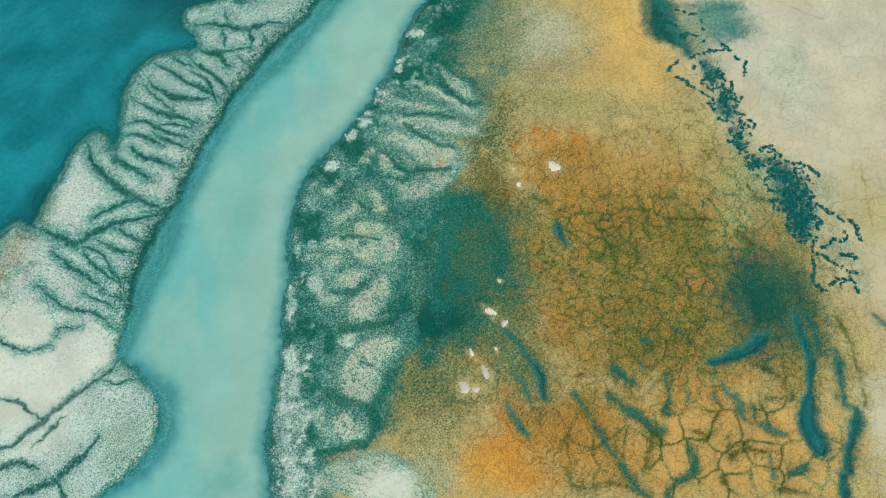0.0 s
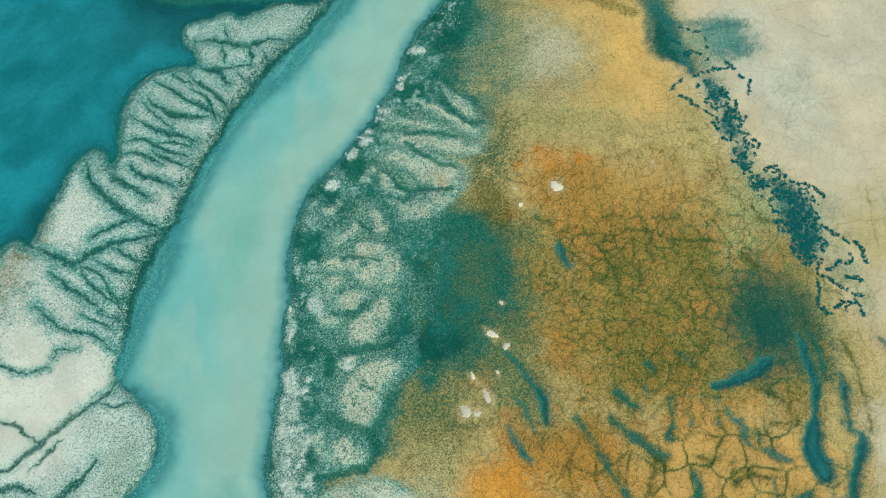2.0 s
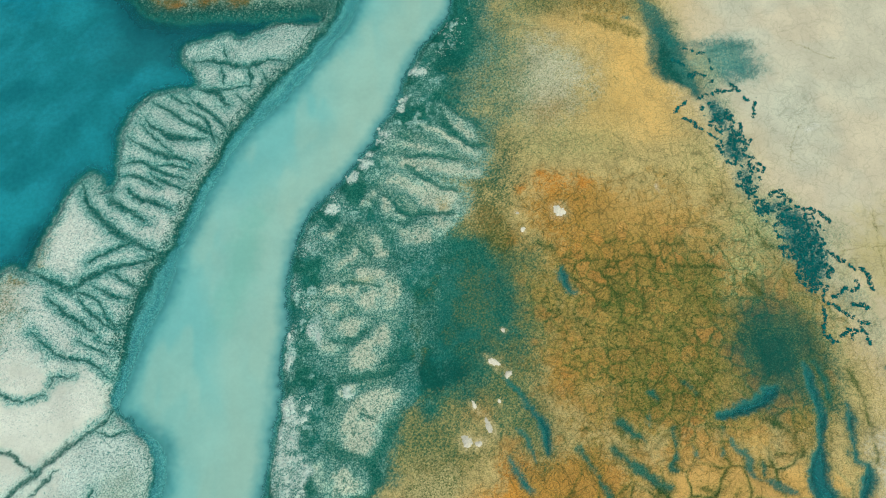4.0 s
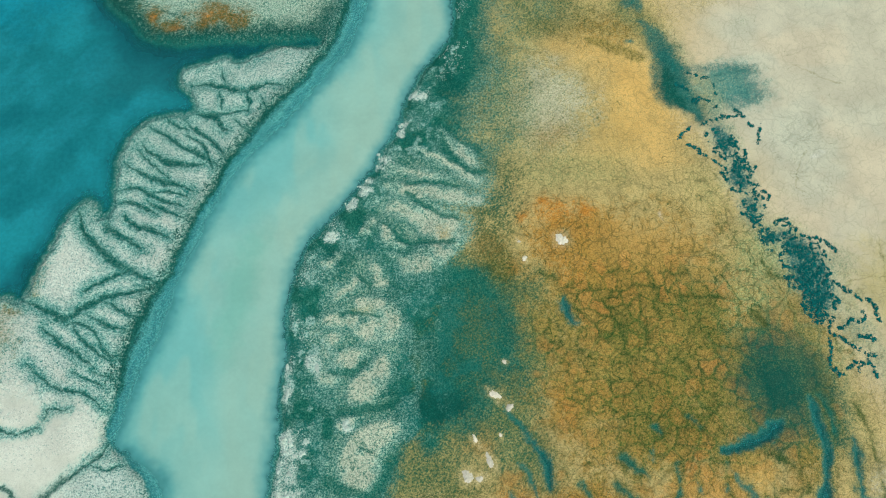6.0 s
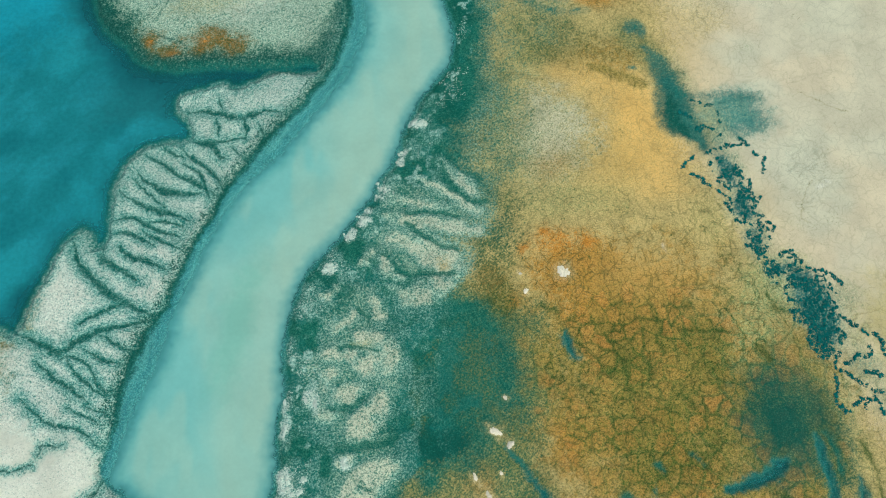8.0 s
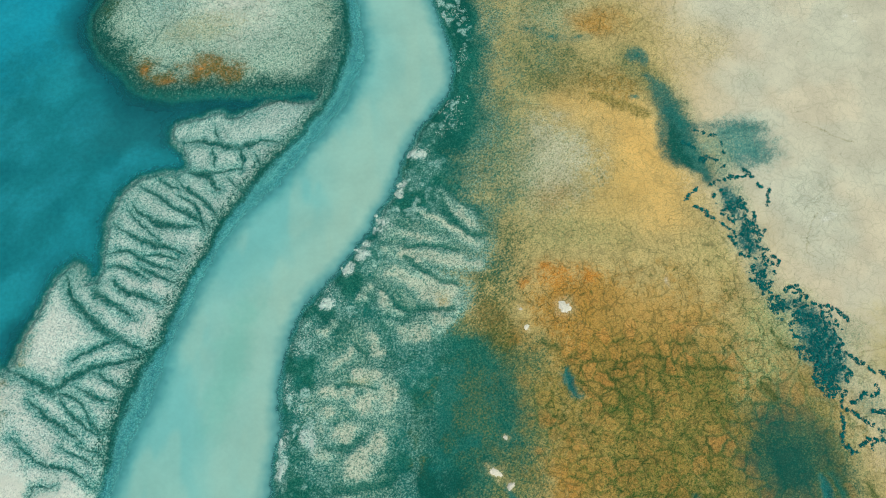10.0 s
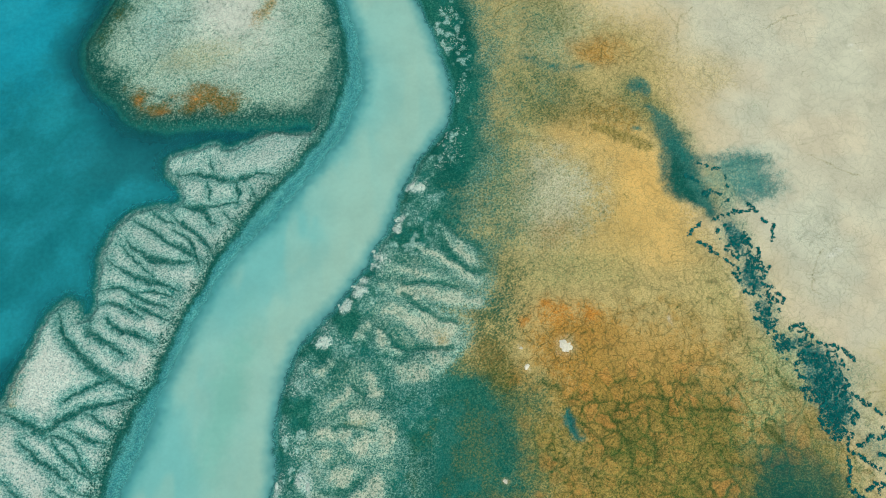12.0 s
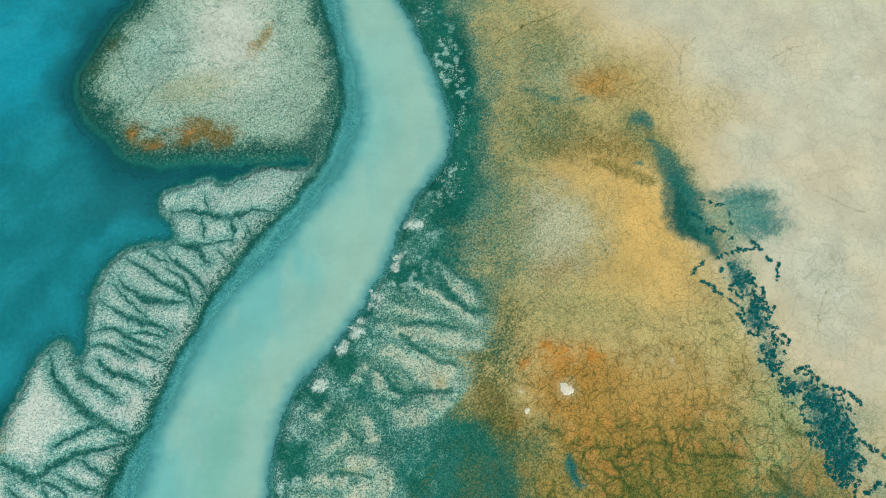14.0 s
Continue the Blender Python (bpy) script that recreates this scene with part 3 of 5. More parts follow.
ribbon([(34.4, 98.0), (35.8, 98.4), (37.0, 97.5)], 1.4, DAMP, 0.05, 0.7, 1.0, 0.7)
ribbon([(15.4, 105.1), (17.3, 104.3), (19.6, 103.0), (23.0, 102.3), (27.4, 102.4)], 1.6, ALGAE_BLUE, 0.05, 0.28)
for spot in ((16.8, 104.6, 1.57, 0.67), (20.6, 102.7, 1.17, 0.56), (25.9, 102.6, 1.75, 0.67), (35.7, 98.3, 0.96, 0.87), (34.2, 90.1, 1.13, 0.83)):
    lay(0.6 * blob(*spot, soft=0.9), *ALGAE_BLUE)
ribbon([(41.5, 84.5), (45.7, 84.3), (51.2, 84.0), (55.9, 84.4)], 1.2, ALGAE_BLUE, 0.05, 0.4, 1.0)
ribbon([(48.2, 82.4), (52.0, 83.1), (56.1, 83.2)], 0.8, ALGAE_BLUE, 0.03, 0.35, 1.0)
ribbon([(10.8, 113.1), (12.8, 114.9), (15.1, 116.5), (18.8, 119.0), (22.0, 120.4), (25.7, 122.1)], 0.22, OLIVE, 0.04, 0.6, point=True)
ribbon([(27.7, 90.3), (32.2, 88.6), (35.7, 86.4)], 1.8, OLIVE, 0.02, 0.5)
for path in ([(63.5, 44.4), (67.3, 45.0), (73.0, 45.7)], [(69.9, 50.5), (69.7, 45.4), (69.5, 40.4)], [(39.4, 116.7), (42.0, 113.1), (43.5, 109.5), (43.1, 105.0)], [(47.1, 114.1), (44.3, 111.8), (43.5, 109.5)], [(62.3, 84.0), (65.6, 81.8), (69.9, 80.2)], [(58.3, 109.0), (63.8, 111.7), (65.8, 111.9)], [(61.4, 67.0), (58.4, 61.6), (59.6, 59.9)]):
    ribbon(path, 0.22, OLIVE, 0.02, 0.3)

# ---- salt crust lobes on the right bank ----
def lobe(points):
    """A rounded tongue of salt crust, thickest and palest along its middle."""
    s, q = stroke(points)
    thick = max(p[2] for p in points) / 2
    wavy = q + 1.3 * (N_MID[s] - 0.5) + 0.7 * (N_FINE[s] - 0.5)
    lay(0.75 * smooth(-1.6, 0.5, wavy), *SPECKLE, s=s, speck=0.6)
    m = smooth(-0.9, min(0.7, 0.6 * thick), wavy)
    lay(0.85 * m, *FROST, s=s, speck=0.6)
    lay(0.75 * smooth(-0.3, 0.8, wavy) * smooth(0.25, 0.50, fbm(X[s], Y[s], 2.6, 331)), (72, 126, 106), (200, 205, 178), 0.61, s=s, speck=0.5)
    Z[s] += 0.16 * m


# grey-green salt dust spread under and between the tongues
for apron in ([(-7.5, 65.7, 3.31), (-1.8, 64.3, 8.13), (3.9, 62.8, 7.70)],
              [(-8.5, 59.3, 4.76), (-3.9, 57.3, 7.93), (1.3, 55.6, 6.01)],
              [(-14.6, 44.6, 5.48), (-12.3, 40.7, 9.02), (-12.7, 34.2, 8.89), (-12.3, 29.8, 7.40)],
              [(-11.9, 23.7, 8.72), (-13.8, 17.1, 7.28)],
              [(-17.7, 39.9, 4.53), (-18.5, 35.4, 4.49)],
              [(-12.3, 48.4, 5.53), (-15.9, 45.6, 3.67)]):
    s_, q_ = stroke(apron)
    lay(0.75 * smooth(-2.6, 1.6, q_ + 2.4 * (N_MID[s_] - 0.5)), (36, 114, 100), (168, 194, 166), 0.47, s=s_, speck=0.7)
lobe([(-13.6, 43.6, 1.82), (-10.7, 42.1, 3.98), (-9.3, 40.4, 5.04), (-11.1, 38.9, 4.49), (-13.0, 39.3, 3.24)])
lobe([(-17.9, 40.9, 1.64), (-15.5, 41.1, 2.36), (-13.9, 40.9, 1.09)])
lobe([(-16.7, 34.4, 1.97), (-14.8, 34.7, 3.21), (-12.7, 35.1, 2.14)])
lobe([(-9.8, 33.4, 2.30), (-10.2, 31.5, 3.71), (-12.3, 30.1, 4.06), (-13.9, 29.3, 2.47)])
lobe([(-15.9, 24.8, 1.58), (-14.4, 25.7, 1.23)])
lobe([(-8.0, 24.6, 2.44), (-10.8, 23.6, 4.53), (-12.7, 21.2, 5.39), (-13.1, 18.5, 6.07), (-14.0, 16.1, 3.64)])
lobe([(-18.9, 35.8, 1.62), (-17.5, 38.1, 1.98)])
lobe([(-10.7, 49.1, 2.03), (-9.9, 46.8, 2.75)])
lobe([(-16.4, 45.1, 1.65), (-14.0, 47.0, 2.21)])
lobe([(-8.1, 51.4, 1.11), (-5.4, 49.9, 2.40), (-2.2, 50.7, 3.88), (0.9, 53.0, 2.79)])
lobe([(0.6, 72.8, 1.00), (3.0, 70.1, 1.78), (5.4, 67.1, 1.57)])
lobe([(-3.4, 69.8, 1.19), (0.1, 67.9, 1.77), (3.2, 65.2, 1.75), (5.7, 63.8, 0.97)])
lobe([(-8.0, 66.5, 1.17), (-4.1, 65.5, 1.56), (0.6, 64.7, 0.78)])
lobe([(-8.7, 63.3, 2.13), (-3.7, 62.1, 2.50), (1.0, 61.0, 2.29), (6.2, 60.3, 1.34)])
lobe([(-8.3, 59.5, 2.10), (-4.0, 57.7, 3.40), (-0.3, 56.3, 4.33), (1.5, 54.2, 3.18)])
lobe([(-10.2, 56.8, 1.32), (-8.6, 54.2, 1.69), (-6.3, 52.9, 1.30)])
lobe([(-18.2, 10.8, 1.56), (-16.1, 11.8, 3.46), (-13.9, 10.8, 1.90)])
lobe([(-19.8, 14.0, 1.39), (-18.5, 11.6, 1.22)])
lobe([(-18.8, 4.5, 2.61), (-14.7, 5.1, 5.19), (-9.8, 4.1, 6.88), (-5.8, 1.6, 5.14)])
lobe([(-18.3, 50.1, 1.12), (-16.9, 51.5, 0.93)])
lobe([(-13.2, 55.4, 1.13), (-11.8, 57.4, 1.33)])
lobe([(-19.3, 31.8, 1.25), (-17.5, 31.5, 1.07)])
lobe([(-20.9, 33.2, 0.90), (-20.6, 34.5, 1.26)])
m = np.maximum(smooth(0.022, 0.0, np.abs(fbm(WX, WY, 3.0, 441, 4) - 0.5)), 0.8 * smooth(0.03, 0.0, np.abs(fbm(WX, WY, 1.4, 451, 3) - 0.5))) * smooth(-1.0, 1.5, mat) * smooth(9, 3, X)
lay(0.55 * m, *ALGAE, speck=0.5)
Z -= 0.06 * m
lay(0.9 * blob(-9.0, 2.9, 6.94, 3.54, soft=0.8), *CRUST_WHITE)
lay(0.7 * blob(-3.3, 3.9, 4.91, 4.76, soft=0.9), *DOME)
lay(0.5 * blob(0.2, 55.0, 2.09, 2.64, soft=0.9), *SAND)
lay(0.5 * blob(-13.1, 42.4, 3.67, 1.18, soft=0.9), *DOME)
ribbon([(-5.9, 62.0), (-3.0, 59.4), (-0.2, 57.9), (2.2, 57.4)], 0.64, ALGAE, 0.14, 0.7, 1.0)
ribbon([(-5.8, 63.9), (-1.5, 63.9), (2.4, 62.8)], 0.56, ALGAE, 0.14, 0.7, 1.0)
ribbon([(1.6, 68.0), (4.0, 66.0), (7.4, 65.2)], 0.80, ALGAE, 0.14, 0.7, 1.0)
ribbon([(-7.4, 54.3), (-4.6, 53.4), (-1.3, 53.5), (1.5, 53.4)], 0.72, ALGAE, 0.14, 0.7, 1.0)
ribbon([(0.3, 72.6), (1.7, 69.7), (2.6, 67.4)], 0.64, ALGAE, 0.14, 0.7, 1.0)
ribbon([(-13.1, 47.9), (-11.7, 46.3)], 0.48, ALGAE, 0.14, 0.7, 1.0)
ribbon([(-16.3, 42.0), (-13.1, 42.1), (-10.4, 41.3)], 0.48, ALGAE, 0.14, 0.7, 1.0)
ribbon([(-17.6, 32.6), (-14.9, 32.5), (-12.2, 33.7)], 0.64, ALGAE, 0.14, 0.7, 1.0)
ribbon([(-16.6, 26.9), (-12.2, 27.3), (-7.8, 28.1)], 1.04, ALGAE, 0.14, 0.7, 1.0)
ribbon([(-13.1, 21.6), (-11.4, 21.1)], 0.32, ALGAE, 0.14, 0.7, 1.0)
ribbon([(-19.1, 17.5), (-16.5, 15.6), (-13.1, 14.6), (-11.0, 12.6)], 1.28, ALGAE, 0.14, 0.7, 1.0)
ribbon([(-7.5, 20.5), (-9.7, 17.2), (-11.4, 14.7)], 1.28, ALGAE, 0.14, 0.7, 1.0)
ribbon([(-11.0, 13.9), (-11.5, 11.0), (-13.1, 9.0)], 1.12, ALGAE, 0.14, 0.7, 1.0)
ribbon([(-19.8, 8.5), (-16.5, 8.8), (-13.1, 9.4)], 0.96, ALGAE, 0.14, 0.7, 1.0)
ribbon([(-8.5, 46.7), (-5.7, 45.5), (-4.3, 46.5)], 0.64, ALGAE, 0.14, 0.7, 1.0)
ribbon([(-6.0, 53.7), (-8.4, 55.9), (-10.3, 57.1)], 0.48, ALGAE, 0.14, 0.7, 1.0)

DRY_MOUNDS = [(19.0, 53.0, 1.13, 1.15, 0), (12.2, 52.9, 0.28, 0.31, 0), (12.9, 50.0, 0.47, 0.51, 0), (8.7, 33.5, 0.45, 0.37, 0), (7.0, 28.6, 1.23, 0.54, -35), (9.1, 26.7, 0.53, 0.72, -20),
    (3.7, 22.3, 0.35, 0.7, 30), (5.7, 19.1, 0.51, 1.46, 25), (2.4, 17.0, 0.94, 0.93, 0), (4.1, 16.6, 0.6, 0.59, 0), (7.5, 22.7, 0.26, 0.44, 20)]
FROTH = [(-3.2, 80.4, 1.11, 0.96, 0), (-9.7, 68.2, 1.28, 1.69, -35), (-12.6, 63.4, 1.36, 1.32, 0), (-15.4, 60.5, 0.77, 0.97, 0), (-24.4, 33.8, 0.45, 0.75, 0), (-24.2, 29.6, 0.44, 1.28, 0),
    (-24.1, 22.7, 0.7, 1.05, 0), (-24.6, 15.2, 0.77, 0.76, 0), (-24.1, 7.2, 0.91, 0.96, 0), (-23.6, 3.4, 0.98, 0.7, 0), (-6.6, 73.7, 0.6, 1.63, 0), (-18.1, 55.1, 0.76, 0.63, 0),
    (-15.3, 24.6, 0.7, 0.89, 0), (-21.2, 34.1, 0.45, 0.75, 0), (-19.8, 33.4, 0.54, 1.12, 0)]
MOUNDS = DRY_MOUNDS + FROTH
froth_rng = random.Random(33)
strip = spline([(-24.2, 22.0), (-24.6, 17.8), (-24.3, 13.5), (-23.8, 8.6), (-23.2, 4.6), (-22.5, 0.7)], 10)
s_, d_ = line_distance(strip, 6.0)
lay(0.5 * smooth(3.6, 0.8, d_ + 2.4 * (N_MID[s_] - 0.5) + 1.6 * (N_FINE[s_] - 0.5)) * (river[s_] < -0.4), (60, 130, 118), (206, 214, 200), 0.60, s=s_)
for k in range(90):
    p = strip[froth_rng.randrange(len(strip))]
    r = froth_rng.uniform(0.16, 0.5)
    MOUNDS.append((float(p[0]) + froth_rng.uniform(-0.6, 3.4), float(p[1]) + froth_rng.uniform(-0.8, 0.8), r, r * froth_rng.uniform(0.7, 1.3), froth_rng.uniform(0, 180)))
# a big patch of froth is a heap of small knobs
for cx, cy, rx, ry, turn in [m for m in MOUNDS if m[0] < 1.0 and min(m[2:4]) > 0.55]:
    MOUNDS.remove((cx, cy, rx, ry, turn))
    for k in range(12):
        a, r = froth_rng.uniform(0, 6.28), math.sqrt(froth_rng.random()) * 1.05
        size = froth_rng.uniform(0.22, 0.48)
        MOUNDS.append((cx + rx * r * math.cos(a), cy + ry * r * math.sin(a), size, size * froth_rng.uniform(0.7, 1.3), froth_rng.uniform(0, 180)))
dots = smooth(0.58, 0.70, fbm(X, Y, 0.9, 341, 2)) * smooth(0.40, 0.58, fbm(X, Y, 3.5, 351, 3)) * smooth(0.3, 1.2, mat) * smooth(-11, -1.0, river) * (river < -0.4)
lay(0.75 * dots, (70, 140, 128), (176, 208, 194), 0.62, speck=0.3)
for cx, cy, rx, ry, turn in MOUNDS:
    froth = cx < 1.0
    lay((0.8 if froth else 0.6) * blob(cx, cy, rx * 1.9 + 0.3, ry * 1.9 + 0.3, turn, soft=0.9, rough=0.7), *(CRUST if froth else ((150, 140, 84), (214, 198, 150), 0.6)))

# the dark hollow's soft arms
for arm in ([(49.1, 41.6, 0.79), (49.4, 37.3, 2.54), (49.7, 32.5, 7.76), (49.2, 27.1, 10.54), (49.0, 23.9, 9.53)],
            [(43.1, 37.7, 0.96), (45.4, 36.0, 2.51), (48.7, 34.4, 3.49)],
            [(39.7, 30.9, 0.75), (44.2, 29.1, 3.41)],
            [(53.9, 35.7, 1.38), (55.0, 32.3, 3.35), (56.0, 25.9, 4.50), (56.6, 20.6, 1.56)]):
    s_, q_ = stroke(arm)
    wavy = q_ + 4 * (N_MID[s_] - 0.5) + 2 * (N_FINE[s_] - 0.5)
    lay(0.55 * smooth(-3.4, 0.8, wavy), *MOSS, s=s_, speck=0.5)
    lay(0.75 * smooth(-1.8, 2.2, wavy), *ALGAE_DEEP, s=s_, speck=0.35)

# the net of damp seams between the plates of dried silt
jx, jy, jz = lattice(301), lattice(302), lattice(303)


def plates(size, bend):
    """Distance to the nearest seam of an uneven net of plates about size metres across."""
    u = (X + bend * (N_MID - 0.5) * 2 + bend * (N_BIG - 0.5) * 3) / size
    v = (Y + bend * (fbm(X, Y, 3.0, 161) - 0.5) * 2) / size
    i, j = np.floor(u).astype(np.int32), np.floor(v).astype(np.int32)
    first, second, own = np.full(X.shape, 9.0, np.float32), np.full(X.shape, 9.0, np.float32), np.zeros_like(X)
    for a in (-1, 0, 1):
        for b in (-1, 0, 1):
            p, q = (i + a) & 255, (j + b) & 255
            d = np.sqrt((i + a + 0.1 + 0.8 * jx[q, p] - u) ** 2 + (j + b + 0.1 + 0.8 * jy[q, p] - v) ** 2)
            second = np.minimum(second, np.maximum(first, d))
            own = np.where(d < first, jz[q, p], own)
            first = np.minimum(first, d)
    return (second - first) * size, own


SEAM = ((40, 76, 38), (76, 98, 46), 0.4, 0.0, 0.2)
SEAM_SOFT = ((56, 88, 44), (112, 116, 58), 0.45, 0.5, 0.2)
big_cells = np.maximum(blob(40.7, 7.0, 23.80, 10.71, soft=0.5), 0.7 * blob(21.0, 8.6, 12.42, 7.41, soft=0.7))
small_cells = np.maximum(blob(36.2, 34.1, 29.34, 23.98, soft=0.5), 0.6 * blob(24.3, 49.3, 13.95, 9.39, soft=0.8))
dry = 1 - 0.95 * np.maximum(np.maximum(blob(49.8, 29.8, 9.84, 11.51, -20, soft=0.7), blob(48.6, 29.4, 6.04, 6.79, soft=0.7)), smooth(-3, 1, mat))
for size, bend, where, keep in ((4.3, 0.8, big_cells, 0.26), (2.5, 1.2, small_cells, 0.42)):
    seam, own = plates(size, bend)
    inner = smooth(0.06 * size, 0.26 * size, seam + 0.4 * (N_FINE - 0.5)) * where * dry
    sandy = smooth(17, 9, Y + 6 * (N_BIG - 0.5)) * smooth(22, 32, X)
    lay((0.42 if size > 4 else 0.48) * smooth(0.24 * size, 0.04 * size, seam) * where * dry, *SEAM_SOFT, speck=0.4)
    for low, high, soil, grain in ((-0.1, 0.3, (122, 110, 50), (170, 140, 72)), (0.3, 0.65, (138, 108, 48), (184, 142, 74)), (0.65, 1.1, (146, 102, 44), (194, 140, 72))):
        cell = inner * smooth(low - 0.02, low + 0.02, own) * smooth(high + 0.02, high - 0.02, own)
        lay(0.66 * cell * (1 - sandy), soil, grain, 0.68, 0.6, speck=0.25)
        lay(0.92 * cell * sandy, (160 + 10 * high, 134, 70), (202 + 6 * high, 163 + 6 * low, 94), 0.76, 0.4, speck=0.15)
    broken = smooth(keep, keep + 0.2, fbm(X, Y, 4.0, 171 + int(size)))
    m = smooth(0.34, 0.06, seam) * where * broken * dry
    lay((0.72 if size > 4 else 0.46) * m, *SEAM, speck=0.25)
    Z -= 0.12 * m


def veins(scale, seed, width):
    """A net of thin wandering lines: 1 on a line, 0 off it."""
    return smooth(width, 0.0, np.abs(fbm(WX, WY, scale, seed, 4) - 0.5)) * smooth(0.35, 0.6, fbm(X, Y, scale * 0.8, seed + 7, 2))


green = smooth(0.43, 0.57, fbm(X, Y, 8.0, 291))
lay(0.48 * green * dry * np.maximum(small_cells, 0.4 * big_cells), (58, 94, 42), (124, 128, 64), 0.5, 0.8)
lay(0.30 * smooth(0.52, 0.64, fbm(X, Y, 7.0, 297)) * small_cells * dry, (132, 122, 62), (196, 164, 92), 0.62, 0.7)
lay(0.5 * blob(50.0, 46.2, 7.82, 16.74, -30, soft=0.9, rough=0.8) * dry, (100, 138, 92), (180, 184, 126), 0.6, 0.8)
lay(0.5 * blob(33.5, 52.5, 15.0, 8.5, soft=0.9) * dry, (150, 120, 60), (196, 158, 88), 0.68, 0.7, speck=0.4)
flats = np.maximum(np.maximum(small_cells, big_cells * 0.7), 0.8 * blob(47.5, 48.3, 12.03, 13.65, soft=0.7)) * dry
for scale, seed, width, amount in ((8.0, 201, 0.010, 0.9), (4.5, 207, 0.010, 0.9), (2.6, 211, 0.012, 0.8), (1.5, 221, 0.016, 0.5)):
    m = veins(scale, seed, width) * flats
    lay(amount * m, *SEAM, speck=0.35)
    Z -= 0.08 * m
m = (0.4 * veins(5.0, 231, 0.006) + 0.3 * veins(2.2, 237, 0.006)) * smooth(4.0, -2.0, delta) * (X > 15)
lay(np.clip(m, 0, 1), (110, 120, 92), (146, 150, 120), 0.5, speck=0.3)
m = 0.55 * veins(3.5, 241, 0.008) * smooth(-2.0, 5.0, delta) * smooth(-3, -8, mat) * (Y > 45)
lay(m, *SEAM, speck=0.35)

# ---- pools and creeks of the cracked flats ----
POOLS = []


def damp_hollow(points, ground, strength=0.9, pool=False):
    """A damp branch of the drying creeks; a pool is deep enough to hold water."""
    s, q = stroke([(x, y, 0.78 * wide) for x, y, wide in points])
    lay((0.5 if strength > 0.8 else 0.3) * smooth(-1.6, 0.1, q + 1.2 * (N_MID[s] - 0.5)), *(MOSS if pool else SEAM_SOFT), s=s, speck=0.4)
    lay(strength * smooth(-0.75 if strength > 0.8 else -0.45, 0.35, q + 1.0 * (N_MID[s] - 0.5) + 0.6 * (N_FINE[s] - 0.5)), *ground, s=s, speck=0.25)
    Z[s] -= 0.12 * smooth(-0.5, 0.2, q)
    if pool:
        Z[s] -= 0.75 * smooth(-0.25, 1.4, q + 0.9 * (N_MID[s] - 0.5))
        POOLS.append((s, q))


damp_hollow([(10.8, 23.7, 0.44), (11.5, 21.9, 0.70), (12.7, 20.1, 1.31), (13.9, 18.8, 1.66), (14.3, 17.0, 1.57), (14.7, 15.3, 0.78)], POOL_BED, pool=True)
damp_hollow([(8.3, 14.5, 0.35), (9.2, 12.6, 0.86), (10.2, 11.2, 1.21), (11.1, 9.7, 0.78)], POOL_BED, pool=True)
damp_hollow([(40.0, 19.8, 1.29), (41.4, 19.8, 1.57), (43.7, 20.4, 1.68), (45.9, 21.0, 2.07), (48.2, 22.6, 2.28)], POOL_BED, pool=True)
damp_hollow([(53.9, 26.4, 1.36), (54.2, 22.4, 1.06), (54.6, 19.3, 1.06), (54.5, 16.3, 1.15), (53.9, 13.8, 1.91), (53.0, 11.4, 3.81), (53.0, 9.3, 5.2), (53.6, 7.3, 4.6)], POOL_BED, pool=True)
damp_hollow([(59.0, 20.5, 0.49), (59.0, 17.9, 0.68), (58.8, 14.9, 0.68), (58.8, 12.6, 0.87), (60.2, 11.8, 1.46), (60.0, 9.6, 2.14), (58.5, 6.7, 1.94), (57.5, 3.2, 1.44)], POOL_BED, pool=True)
damp_hollow([(56.3, 2.1, 0.77), (55.7, 0.5, 1.44), (55.6, -1.4, 1.53)], POOL_BED, pool=True)
damp_hollow([(39.7, 18.2, 0.46), (40.5, 16.5, 0.64), (41.7, 14.6, 0.92), (43.0, 13.3, 1.38), (43.0, 11.2, 0.92), (44.1, 10.2, 0.65), (45.4, 9.9, 0.74), (46.7, 9.4, 0.84), (47.9, 8.5, 1.03), (49.5, 8.4, 0.56)], ALGAE_BLUE, 0.7)
damp_hollow([(24.1, 15.0, 0.53), (26.1, 13.2, 1.15), (27.9, 11.5, 1.33), (29.8, 10.0, 1.51), (31.4, 9.3, 1.16)], ALGAE, 0.85)
damp_hollow([(29.9, 9.2, 1.07), (29.0, 7.0, 0.80), (28.2, 4.9, 0.88)], SEAM, 0.7)
damp_hollow([(18.9, 15.4, 1.05), (20.5, 12.6, 0.44), (21.9, 9.7, 0.53), (23.6, 6.4, 0.70), (25.3, 3.2, 0.79), (28.0, 0.0, 0.88)], ALGAE, 0.85)
damp_hollow([(25.2, 18.6, 1.24), (26.2, 17.7, 1.33), (27.9, 16.5, 0.62)], ALGAE, 0.85)
damp_hollow([(30.1, 23.1, 0.81), (31.0, 22.2, 0.81)], ALGAE, 0.85)
damp_hollow([(33.0, 18.0, 0.36), (32.9, 15.5, 0.45), (32.3, 13.0, 0.63), (32.0, 12.0, 0.81)], ALGAE, 0.85)
damp_hollow([(35.4, 15.4, 0.72), (35.7, 13.9, 0.90)], ALGAE_BLUE, 0.7)
damp_hollow([(39.4, 14.8, 0.64), (39.4, 13.7, 0.73)], ALGAE_BLUE, 0.7)
damp_hollow([(16.6, 4.9, 0.43), (17.5, 2.7, 0.69), (19.4, 1.6, 0.61), (21.1, 2.2, 0.52), (23.5, 2.3, 0.61), (25.7, 1.4, 0.44)], SEAM, 0.7)
